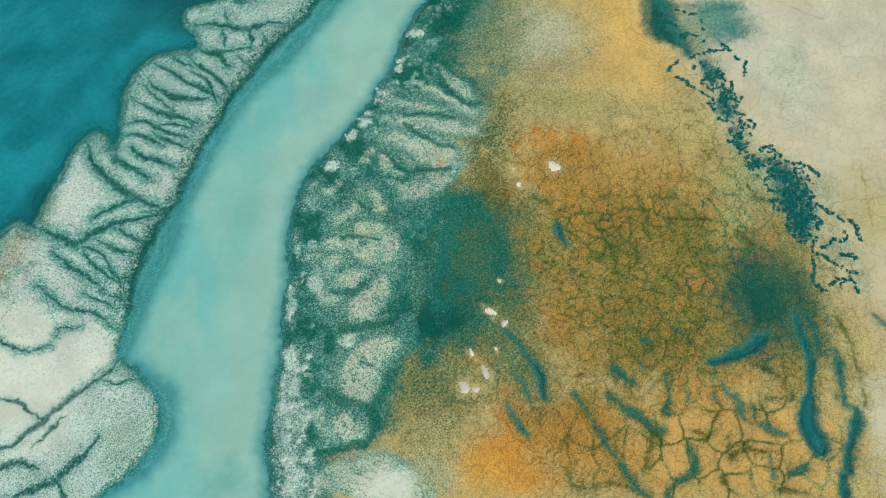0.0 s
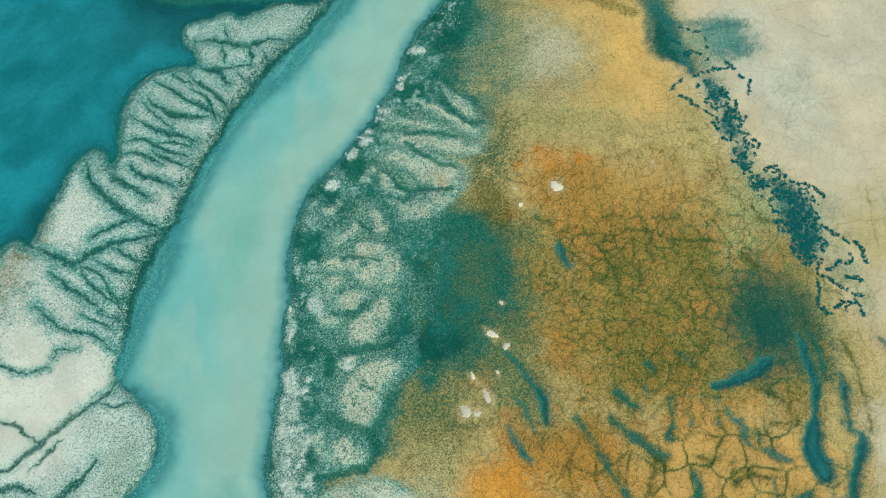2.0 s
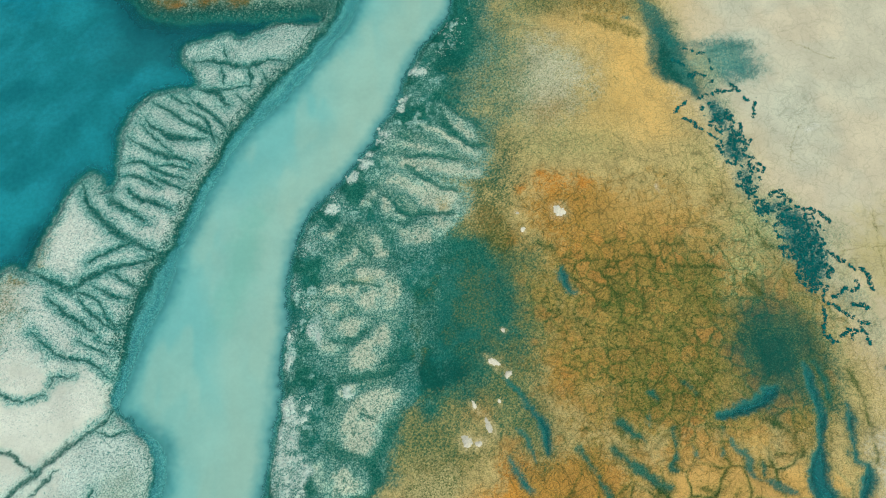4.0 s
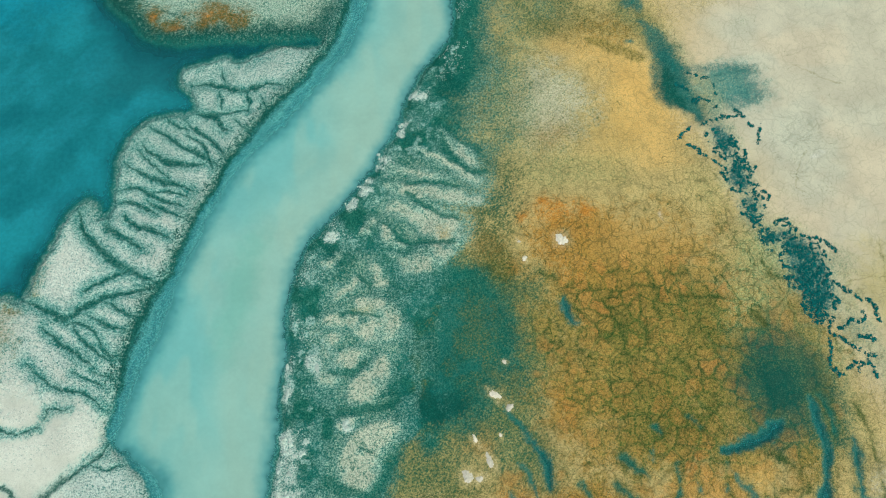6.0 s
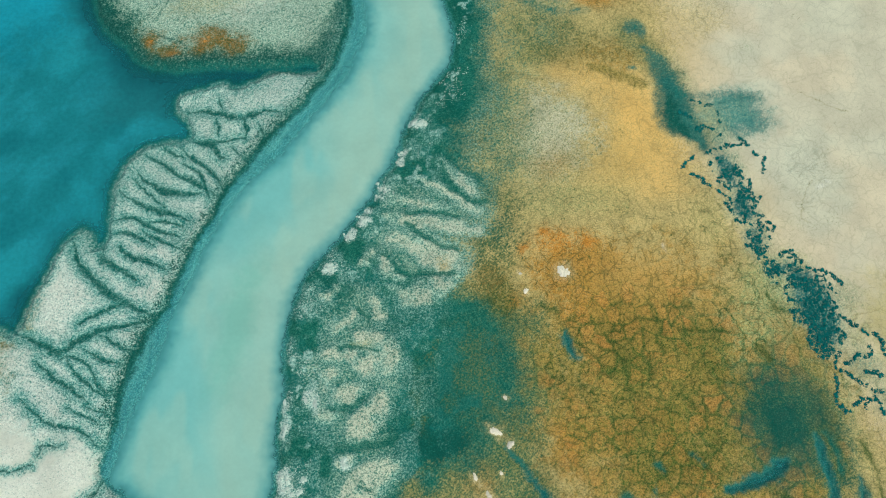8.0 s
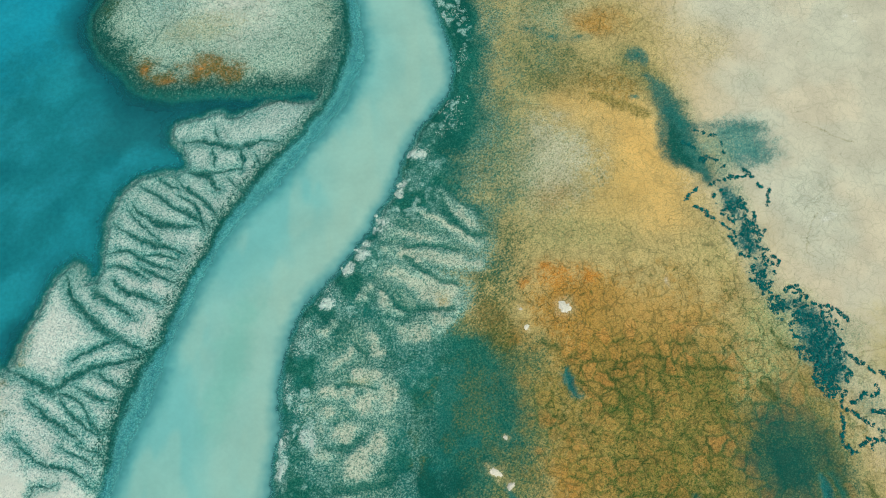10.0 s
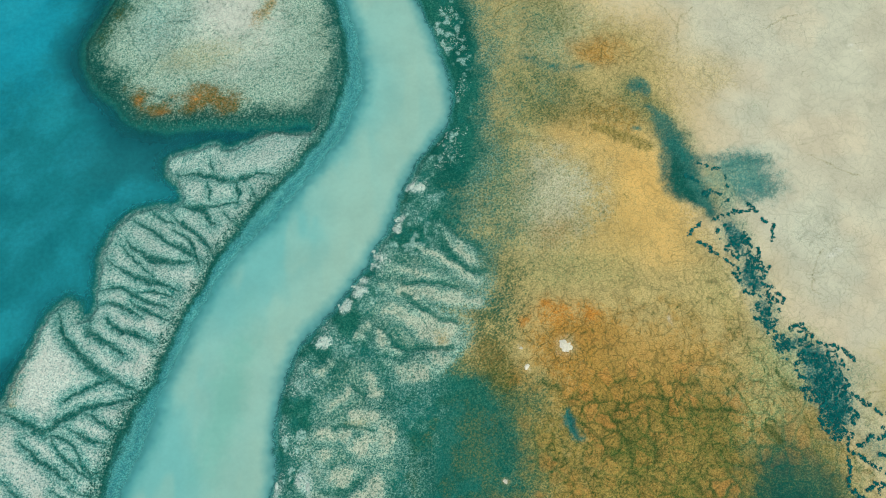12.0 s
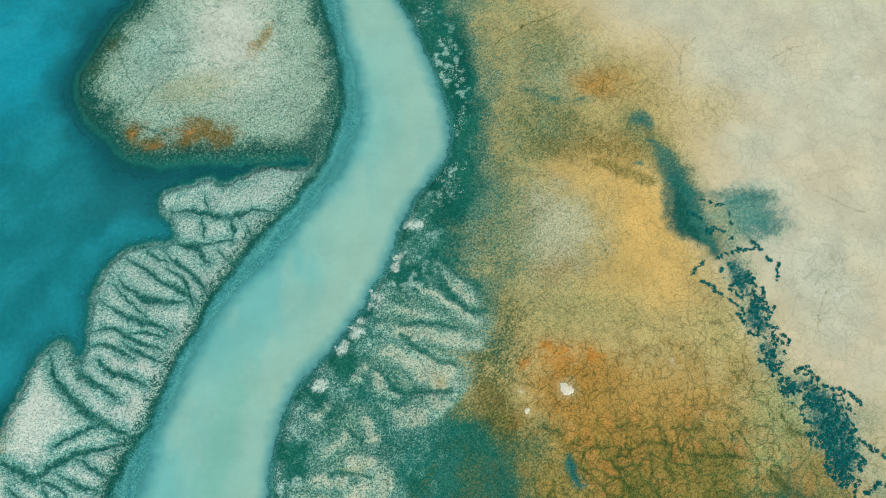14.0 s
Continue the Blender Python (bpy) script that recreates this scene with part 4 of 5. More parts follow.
damp_hollow([(35.2, 6.8, 0.36), (34.9, 3.4, 0.99), (32.9, 2.5, 0.54), (30.9, 1.7, 0.71), (30.2, 0.0, 1.06)], ALGAE, 0.85)
damp_hollow([(35.9, 8.8, 0.63), (37.4, 8.6, 0.72), (39.4, 9.0, 0.27)], SEAM, 0.7)
damp_hollow([(41.3, 9.0, 0.37), (40.7, 7.6, 0.46), (41.0, 5.7, 0.64)], SEAM, 0.7)
damp_hollow([(41.0, 6.2, 0.37), (43.0, 6.3, 0.55), (45.5, 5.8, 0.28)], SEAM, 0.7)
damp_hollow([(46.1, 5.3, 0.37), (46.2, 3.6, 0.56), (46.5, 2.2, 1.02)], ALGAE_BLUE, 0.7)
damp_hollow([(46.7, 0.8, 0.37), (48.5, 0.6, 0.65), (50.6, -0.2, 0.56)], SEAM, 0.7)
damp_hollow([(39.4, 2.9, 0.45), (39.5, 1.7, 0.82)], SEAM, 0.7)
damp_hollow([(48.9, 2.9, 0.75), (51.1, 3.6, 1.13)], ALGAE, 0.85)
damp_hollow([(60.3, 25.7, 0.40), (61.3, 22.1, 0.50), (61.6, 17.8, 0.39), (61.7, 14.4, 0.39), (61.6, 12.3, 0.49)], SEAM, 0.7)
damp_hollow([(55.4, 27.3, 0.88), (56.5, 24.1, 1.17), (56.4, 21.4, 0.97)], ALGAE, 0.85)
damp_hollow([(9.6, 18.5, 0.44), (10.8, 17.2, 0.78), (11.9, 15.5, 0.61), (12.6, 13.8, 0.35)], ALGAE_BLUE, 0.7)
damp_hollow([(8.4, 26.9, 0.71), (10.4, 24.1, 0.79)], ALGAE_BLUE, 0.7)
damp_hollow([(35.7, 24.9, 0.55), (37.2, 23.1, 0.46)], ALGAE, 0.85)
damp_hollow([(29.5, 20.7, 0.36), (29.5, 18.6, 0.54)], ALGAE_BLUE, 0.7)
damp_hollow([(46.0, 19.2, 0.28), (49.1, 17.4, 0.38), (50.8, 14.8, 0.47), (51.0, 13.9, 0.38)], SEAM, 0.7)
damp_hollow([(46.8, 14.1, 0.37), (49.3, 13.6, 0.28), (51.5, 14.3, 0.38)], SEAM, 0.7)
damp_hollow([(44.9, 12.9, 0.37), (45.2, 10.9, 0.56)], ALGAE, 0.85)
damp_hollow([(18.5, 42.4, 0.56), (19.0, 41.2, 0.83), (19.9, 39.3, 0.37)], POOL_BED, pool=True)
damp_hollow([(65.9, 25.5, 0.91), (66.9, 24.1, 0.91)], ALGAE_BLUE, 0.7)
damp_hollow([(32.5, 45.3, 0.90), (33.2, 44.3, 1.08), (33.8, 42.3, 0.36)], SEAM, 0.6)
damp_hollow([(31.2, 38.8, 0.62), (31.2, 36.2, 0.71)], SEAM, 0.6)
damp_hollow([(45.9, 41.5, 0.28), (43.5, 42.5, 0.28), (39.3, 42.6, 0.27), (36.0, 43.1, 0.45)], SEAM, 0.6)
damp_hollow([(27.0, 38.8, 0.35), (27.7, 35.9, 0.62)], SEAM, 0.6)
damp_hollow([(25.9, 47.3, 0.45), (27.6, 47.6, 0.72)], SEAM, 0.6)
damp_hollow([(38.3, 46.9, 0.27), (36.0, 46.3, 0.36)], SEAM, 0.6)
damp_hollow([(15.1, 47.6, 0.44), (17.2, 46.3, 0.79)], SEAM, 0.6)
damp_hollow([(47.8, 40.2, 1.31), (49.1, 38.1, 0.75)], SEAM, 0.6)
damp_hollow([(34.7, 33.3, 0.36), (36.4, 31.3, 0.54)], SEAM, 0.6)
damp_hollow([(51.7, 45.6, 0.76), (54.2, 45.1, 0.38)], SEAM, 0.6)

# ---- salt crust of the left bank and the round mound beyond it ----
west = smooth(-2.6, -1.2, inside(RIVER_LEFT + [(-77.2, -18.9), (-112.5, -3.5), (-129.0, 48.7), (-122.1, 93.3)] + [(-117.2, 155.6), (-77.2, 187.6)], 10.0))
lay(west, *CRUST)
LOWER = [(-75.4, 31.2), (-66.7, 32.2), (-59.1, 28.7), (-51.8, 26.7), (-50.8, 22.2), (-55.2, 18.9), (-59.9, 15.3), (-72.6, 15.4)]
lay(west * smooth(-3.5, 2.0, inside(LOWER, 8.0) + 3 * (N_MID - 0.5)), *CRUST_WHITE)
lay(0.7 * west * blob(-63.2, 53.0, 5.70, 6.34, soft=0.9), *CRUST_WHITE)
lay(0.7 * west * blob(-62.0, 12.5, 11.00, 5.02, 20, soft=0.9), *CRUST_WHITE)
lay(0.55 * west * blob(-47.4, 10.3, 5.88, 7.49, soft=0.8), *CRUST_GREEN)
lay(0.8 * west * blob(-70.4, 41.3, 5.53, 8.99, 15, soft=0.8), *OLIVE)
lay(0.35 * west * blob(-69.7, 43.3, 3.24, 6.01, 15, soft=0.8), *ORANGE)
lay(0.75 * west * blob(-64.7, 48.5, 2.44, 4.93, -20, soft=0.9, rough=0.8), (86, 104, 56), (178, 160, 104), 0.5)
mound = inside([(-49.7, 186.3), (-52.3, 152.9), (-52.4, 134.0), (-53.9, 126.4), (-56.5, 122.2), (-59.4, 116.9), (-61.8, 109.9), (-60.3, 104.2), (-55.2, 98.5), (-52.4, 95.0), (-47.4, 93.1), (-40.7, 93.3), (-35.0, 93.7), (-28.3, 93.2), (-21.7, 94.1), (-17.0, 99.9), (-15.3, 106.0), (-17.2, 117.7), (-19.9, 125.1), (-22.9, 132.8), (-25.8, 151.8), (-17.5, 184.9)], 10.0)
on_mound = smooth(-3.0, -0.6, mound)
lay(on_mound, *CRUST_GREEN)
lay(0.5 * on_mound * smooth(3.0, 12.0, mound + 5 * (N_BIG - 0.5)), (66, 130, 112), (184, 206, 184), 0.60, 0.6)
lay(0.9 * on_mound * blob(-37.1, 117.2, 15.24, 18.81, soft=0.9), (140, 172, 152), (208, 212, 194), 0.74, 0.3)
lay(0.6 * on_mound * blob(-46.7, 116.4, 9.14, 13.56, soft=0.9), (66, 138, 124), (176, 204, 186), 0.58, 0.6)
lay(0.55 * on_mound * blob(-40.9, 106.9, 12.88, 5.77, 15, soft=0.9), *DOME)
lay(0.6 * on_mound * smooth(8.0, 0.5, mound + 4 * (N_MID - 0.5)), *CRUST_GREEN)
lay(0.4 * on_mound * smooth(6.5, 0.0, mound + 4 * (N_MID - 0.5)), *MOSS, speck=0.7)
lay(0.5 * on_mound * blob(-50.5, 113.0, 6.5, 10.0, soft=0.95), (70, 142, 130), (168, 200, 184), 0.56, 0.4)
lay(0.8 * on_mound * smooth(8.5, 0.0, mound + 7 * (N_MID - 0.5) + 3 * (N_FINE - 0.5)) * smooth(-40, -50, X + 6 * (N_BIG - 0.5)), (22, 88, 76), (70, 128, 108), 0.42, speck=0.7)
lay(0.85 * on_mound * smooth(5.5, -0.6, mound + 5 * (N_MID - 0.5) + 2 * (N_FINE - 0.5)), *BANK, speck=0.7)
lay(0.6 * on_mound * blob(-23.8, 99.6, 9.71, 7.82, soft=0.9), *CRUST_GREEN)
lay(0.8 * west * blob(-18.4, 95.6, 4.32, 6.54, soft=0.9), *BANK)
lay(0.4 * on_mound * blob(-58.5, 113.3, 4.04, 10.86, -35, soft=0.9, rough=0.9), *OLIVE, speck=0.7)
for patch in ((-51.3, 98.6, 4.47, 4.85), (-47.2, 95.9, 5.78, 3.03), (-40.2, 98.4, 7.76, 4.62), (-36.2, 96.8, 5.79, 4.36)):
    lay(0.75 * on_mound * blob(*patch, soft=0.9, rough=0.8), (74, 88, 38), (154, 114, 52), 0.5, 0.5)
for patch in ((-51.0, 98.2, 1.36, 1.09), (-47.1, 95.4, 1.73, 0.97), (-41.1, 98.3, 1.36, 0.87)):
    lay(0.55 * on_mound * blob(*patch, soft=0.9), *RUST)
lay(0.6 * on_mound * blob(-29.5, 116.7, 2.23, 6.68, -22, soft=0.9, rough=0.8), (96, 100, 44), (178, 142, 68), 0.54, 0.4)
for scale, seed, width in ((6.0, 261, 0.012), (3.0, 271, 0.014)):
    m = veins(scale, seed, width) * on_mound
    lay(0.4 * m, *BANK)
    Z -= 0.08 * m
Z += 0.3 * west + 0.25 * on_mound * smooth(0, 9, mound)
GULLY = np.full((NY, NX), 9.0, np.float32)
CHANNELS = []


def creek(points, width):
    """A drainage gully across the crust, cut after the crust is laid."""
    s, d = line_distance(spline(points, 5), 5.0)
    GULLY[s] = np.minimum(GULLY[s], d / (0.55 + 0.55 * width))
    CHANNELS.append((points, width))


creek([(-42.8, 83.7), (-39.2, 83.5), (-33.5, 82.4), (-30.0, 83.8), (-26.2, 83.7)], 0.9)
creek([(-33.5, 82.4), (-32.4, 80.0), (-33.3, 78.0)], 0.6)
creek([(-37.8, 82.3), (-37.2, 79.0)], 0.5)
creek([(-43.8, 80.8), (-41.4, 78.6), (-36.8, 77.8), (-32.8, 78.8)], 0.7)
creek([(-30.9, 81.7), (-29.3, 79.2)], 0.4)
creek([(-37.9, 86.9), (-36.7, 83.8)], 0.4)
creek([(-50.7, 72.3), (-48.6, 70.8), (-46.2, 69.1), (-43.1, 68.3), (-39.5, 68.6)], 1.0)
creek([(-50.0, 75.7), (-47.1, 74.4), (-43.9, 72.0), (-40.8, 70.2), (-37.5, 67.8)], 0.8)
creek([(-43.9, 77.5), (-40.9, 74.5), (-37.7, 71.7), (-35.8, 69.1)], 0.7)
creek([(-47.4, 77.7), (-45.2, 75.8), (-42.7, 75.1)], 0.6)
creek([(-53.3, 69.0), (-49.9, 67.3), (-47.1, 65.7), (-43.4, 64.8), (-41.1, 63.6)], 0.8)
creek([(-53.8, 64.1), (-51.1, 64.7), (-48.6, 63.5), (-45.8, 61.8), (-42.5, 60.6)], 0.8)
creek([(-54.5, 61.7), (-51.9, 62.1), (-49.6, 60.9), (-46.8, 59.5)], 0.7)
creek([(-52.1, 59.7), (-50.5, 57.7), (-47.0, 56.5), (-44.5, 55.4)], 0.7)
creek([(-54.9, 60.3), (-54.4, 57.4), (-52.4, 55.9), (-50.1, 54.4), (-49.3, 53.7)], 1.0)
creek([(-59.5, 61.5), (-58.4, 57.2), (-56.0, 54.6), (-53.1, 51.8), (-49.9, 50.0), (-46.6, 48.5), (-44.9, 48.6), (-43.9, 49.8)], 1.2)
creek([(-57.3, 46.9), (-55.1, 48.0), (-52.6, 49.5), (-50.7, 50.3)], 0.8)
creek([(-66.9, 45.6), (-62.1, 43.5), (-59.2, 42.4), (-56.7, 44.1), (-53.7, 45.4), (-50.1, 46.2), (-46.4, 47.2)], 1.1)
creek([(-62.7, 41.2), (-59.6, 38.6), (-56.0, 36.4), (-53.4, 34.8)], 0.8)
creek([(-64.7, 35.6), (-61.4, 32.8), (-58.3, 31.3), (-54.7, 30.7), (-51.6, 28.4)], 0.8)
creek([(-70.4, 27.6), (-66.6, 25.8), (-63.8, 25.0), (-61.1, 25.8)], 0.5)
creek([(-50.3, 23.9), (-50.8, 22.2), (-53.0, 20.6), (-55.4, 18.8), (-58.5, 16.4), (-61.5, 13.6), (-64.5, 11.3), (-68.4, 10.3)], 0.9)
creek([(-68.0, 7.9), (-65.5, 8.1), (-63.3, 8.7), (-60.6, 7.9)], 1.0)
creek([(-64.0, 3.6), (-60.1, 5.2), (-57.7, 6.1), (-55.5, 8.1), (-53.4, 9.9), (-51.8, 12.0)], 1.2)
creek([(-57.7, 6.1), (-56.6, 4.6), (-55.5, 1.9)], 0.6)
creek([(-58.0, 41.8), (-55.7, 38.8), (-52.9, 36.8), (-49.9, 35.9)], 0.6)
creek([(-55.2, 42.9), (-52.0, 40.8), (-48.5, 40.3)], 0.6)
creek([(-53.1, 44.7), (-49.9, 43.0), (-47.5, 42.5)], 0.5)
creek([(-53.2, 20.4), (-51.0, 19.8), (-47.6, 20.5)], 0.4)
creek([(-57.2, 14.8), (-59.6, 13.2), (-61.7, 10.9)], 0.4)
creek([(-68.0, 18.2), (-64.3, 16.9), (-60.6, 14.9)], 0.5)
creek([(-57.1, 34.2), (-54.3, 33.1), (-51.4, 31.6)], 0.5)
creek([(-60.6, 27.0), (-59.5, 28.3), (-56.4, 28.6)], 0.35)
creek([(-42.6, 74.0), (-39.9, 71.0), (-38.6, 67.0)], 0.5)
creek([(-47.6, 63.5), (-45.2, 63.8), (-41.7, 62.2)], 0.5)
creek([(-35.3, 77.1), (-33.1, 74.7), (-31.1, 74.9)], 0.4)
creek([(-42.0, 79.3), (-40.5, 78.1), (-38.5, 77.3), (-37.4, 75.8), (-36.8, 74.6)], 1.2)
creek([(-49.0, 62.1), (-46.6, 60.5), (-44.6, 59.5), (-42.5, 58.9)], 0.5)
creek([(-58.8, 41.6), (-56.1, 41.5), (-54.2, 40.1), (-52.6, 37.8), (-51.2, 36.7), (-49.0, 36.8)], 0.5)
creek([(-54.4, 34.8), (-52.1, 33.6), (-49.9, 33.7)], 0.4)
creek([(-52.5, 72.1), (-49.9, 70.4), (-47.3, 67.7), (-45.2, 66.0)], 0.4)

# between the gullies the crust is heaped into pale ribs, greener down their flanks
ribs = west * (1 - smooth(-2, 3, mound)) * smooth(16, 24, Y + 4 * (N_BIG - 0.5))
lay(0.70 * ribs * smooth(1.9, 0.2, GULLY + 1.2 * (N_MID - 0.5) + 0.6 * (N_FINE - 0.5)), *FLANK, speck=0.6)
lay((0.55 - 0.35 * smooth(62, 76, Y)) * ribs * smooth(0.9, 2.3, GULLY + 1.2 * (N_MID - 0.5)) * smooth(0.25, 0.45, N_MID), *CREAM, speck=0.5)
lay(0.45 * ribs * smooth(56, 74, Y), (40, 122, 110), (184, 206, 190), 0.53, speck=0.5)
Z += 0.16 * ribs * smooth(0.5, 3.0, GULLY)
for scale, seed, amount in ((5.0, 181, 0.35), (2.4, 191, 0.40), (1.3, 197, 0.35)):
    valley = np.abs(fbm(WX * 0.7 - WY * 0.5, WY * 1.2 + WX * 0.4, scale, seed, 3) - 0.5)
    m = west * smooth(0.045, 0.0, valley) * (1 - smooth(-2, 3, mound)) * smooth(22, 32, Y) * smooth(0.3, 0.55, fbm(X, Y, 4.0, seed + 3, 2))
    lay(amount * m, *FLANK)
    Z -= 0.08 * m
for path, width in CHANNELS:
    if 24 < path[0][1] < 37:
        width = 0.6 * width
    ribbon(path, width * 1.9, FLANK, 0.10, 0.40, 1.0)
    ribbon(path, width * 0.75, ALGAE_DEEP, 0.16, 0.60, 0.8, point=True)
    ribbon(path, width * 0.4, BANK, 0.12, 0.35)
for path in ([(-53.9, 126.4), (-54.9, 121.5), (-55.9, 116.7), (-53.2, 110.8), (-50.2, 106.1)], [(-49.9, 117.7), (-47.6, 114.6), (-43.5, 114.5)], [(-47.9, 107.7), (-49.5, 104.4), (-50.8, 102.8)], [(-50.0, 100.0), (-45.9, 97.7), (-43.9, 96.2)]):
    ribbon(path, 0.3, BANK, 0.08, 0.4, 1.0)

# dark fringe along the left bank, blue weed shelf under the shallows
north = 0.4 + 0.6 * smooth(25, 32, Y)
lay(0.55 * smooth(-3.4, -0.4, river + 1.5 * (N_MID - 0.5)) * west * north, *SPECKLE)
lay(0.9 * smooth(-1.1, -0.1, river + 1.2 * (N_MID - 0.5)) * west * north, *BANK)
lay(0.6 * smooth(-4.0, -0.3, lagoon + 2.4 * (N_MID - 0.5)) * west * (1 - smooth(-4, -1, mound)), *FLANK, speck=0.7)
lay(0.7 * smooth(-5.0, 0.0, lagoon + 4 * (N_MID - 0.5)) * west * smooth(-4, -1, mound), *BANK, speck=0.6)
lay(0.45 * smooth(-1.5, 0.1, lagoon + 1.4 * (N_MID - 0.5)) * west, *ALGAE_BLUE, speck=0.5)
shelf = smooth(-0.4, 0.5, river)
lay(shelf, (62, 154, 150), (122, 202, 192), 0.50, 0.0, 0.8)
lay(0.85 * shelf * smooth(1.3, 0.0, river + 0.8 * (N_MID - 0.5)), *BANK)
lay(0.5 * shelf * smooth(1.2, 0.2, np.abs(milky + 1.0 + 1.6 * (N_MID - 0.5))), (40, 126, 132), (84, 166, 168), 0.4, 0.0, 0.8)
lay(smooth(-0.3, 0.7, lagoon), *ALGAE_BLUE)

# the shrub belt's winding line, with its width, and the strings of bushes beside it
BELT = [(47.3, 76.4, 1.03), (46.1, 73.3, 2.65), (47.5, 69.9, 5.06), (48.6, 66.2, 3.41), (48.9, 62.7, 5.17), (49.9, 60.2, 3.37), (50.4, 57.7, 4.34), (51.1, 54.3, 1.77), (52.8, 52.2, 4.12), (55.1, 52.6, 4.55), (56.6, 49.9, 6.33), (57.6, 46.2, 7.89), (58.2, 42.6, 6.88), (57.2, 39.8, 3.90)]
STRANDS = []
STRANDS.append([(50.8, 75.2), (52.3, 73.0), (54.4, 72.5)])
STRANDS.append([(54.3, 71.7), (53.7, 69.1)])
STRANDS.append([(48.9, 69.3), (51.0, 68.2), (50.9, 66.7), (49.6, 65.2), (51.0, 64.4)])
STRANDS.append([(40.3, 69.9), (41.5, 71.6), (43.6, 72.8), (45.3, 73.4)])
STRANDS.append([(41.8, 69.2), (43.1, 68.5), (44.5, 66.9), (46.2, 65.3)])
STRANDS.append([(54.0, 54.8), (55.6, 55.3), (56.5, 53.9), (56.1, 52.9)])
STRANDS.append([(57.7, 52.2), (60.2, 51.2), (62.3, 49.9), (62.1, 49.5)])
STRANDS.append([(61.3, 43.8), (63.3, 42.7), (64.8, 41.5)])
STRANDS.append([(63.3, 40.2), (64.7, 39.6), (64.7, 38.2), (62.8, 38.1), (61.8, 37.2), (60.3, 36.9)])
STRANDS.append([(65.6, 41.5), (66.6, 40.1), (66.8, 37.9)])
STRANDS.append([(59.7, 42.6), (60.6, 39.7), (58.9, 37.3), (60.4, 35.6), (61.8, 34.3), (63.7, 33.1), (65.9, 32.9)])
STRANDS.append([(58.5, 35.5), (58.7, 33.1), (57.9, 31.0), (59.4, 29.9)])
STRANDS.append([(60.6, 30.7), (62.6, 31.8), (62.2, 29.8), (63.0, 29.0)])
STRANDS.append([(63.2, 35.9), (65.6, 35.2)])
STRANDS.append([(41.6, 81.3), (42.9, 80.4), (42.9, 78.5), (43.8, 77.8), (44.8, 78.5), (46.1, 77.4)])
STRANDS.append([(43.8, 83.2), (45.7, 82.5), (47.6, 81.6), (47.8, 79.9), (47.7, 78.1)])
STRANDS.append([(52.4, 60.1), (53.5, 59.4), (52.4, 57.7), (52.9, 57.2)])
STRANDS.append([(63.9, 32.1), (64.3, 30.8), (64.8, 29.6)])
STRANDS.append([(51.8, 64.4), (50.5, 62.1), (52.2, 61.6)])
STRANDS.append([(51.4, 74.4), (49.6, 73.8), (47.8, 74.3)])
s_, q_ = stroke(BELT)
lay(0.35 * smooth(-1.6, 0.8, q_ + 3 * (N_MID[s_] - 0.5)), (60, 124, 112), (150, 172, 140), 0.48, 0.2, 0.3, s=s_, speck=0.5)
lay(0.75 * smooth(0.2, 2.2, q_ + 2.4 * (N_MID[s_] - 0.5)), (18, 90, 90), (52, 124, 118), 0.4, 0.0, 0.4, s=s_, speck=0.6)

# fine relief: nodules on crusted ground, then the beds of river and lagoon
Z += (0.10 * (fbm(X, Y, 0.45, 81, 2) - 0.5) + 0.16 * (N_MID - 0.5)) * np.clip(COVER, 0, 1) * (1 - WET)
Z += (0.0 - Z) * smooth(-1.2, 0.0, np.maximum(river, lagoon))
Z -= 0.06 * smooth(0.0, 1.0, river) + 0.9 * smooth(-0.6, 4.0, milky) * smooth(0, 1, river)
Z -= 0.25 * smooth(0.0, 1.5, lagoon) + 0.9 * smooth(0.5, 7.0, lagoon)


# ---- meshes from the sheet ----
def sheet(name, keep, z, colours, floats, material):
    """A mesh of the sheet's cells where keep is true, with its attributes."""
    used = np.zeros(keep.shape[0] * 0 + NY * NX, bool).reshape(NY, NX)
    for a, b in ((0, 0), (0, 1), (1, 0), (1, 1)):
        used[a:NY - 1 + a, b:NX - 1 + b] |= keep
    index = np.full(NY * NX, -1, np.int32)
    flat = np.flatnonzero(used)
    index[flat] = np.arange(len(flat))
    grid = np.arange(NY * NX).reshape(NY, NX)
    quads = np.stack([grid[:-1, :-1], grid[:-1, 1:], grid[1:, 1:], grid[1:, :-1]], -1)[keep]
    corners = index[quads.ravel()]
    mesh = bpy.data.meshes.new(name)
    mesh.vertices.add(len(flat))
    mesh.vertices.foreach_set("co", np.stack([X, Y, z], -1).reshape(-1, 3)[flat].astype(np.float32).ravel())
    mesh.loops.add(len(corners))
    mesh.loops.foreach_set("vertex_index", corners)
    mesh.polygons.add(len(quads))
    mesh.polygons.foreach_set("loop_start", np.arange(0, len(corners), 4, dtype=np.int32))
    mesh.polygons.foreach_set("use_smooth", np.ones(len(quads), bool))
    mesh.update(calc_edges=True)
    for key, values in colours.items():
        rgba = np.ones((len(flat), 4), np.float32)
        rgba[:, :3] = values.reshape(-1, 3)[flat]
        mesh.attributes.new(key, "FLOAT_COLOR", "POINT").data.foreach_set("color", rgba.ravel())
    for key, values in floats.items():
        mesh.attributes.new(key, "FLOAT", "POINT").data.foreach_set("value", values.ravel()[flat].astype(np.float32))
    mesh.materials.append(material)
    return new(name, mesh)


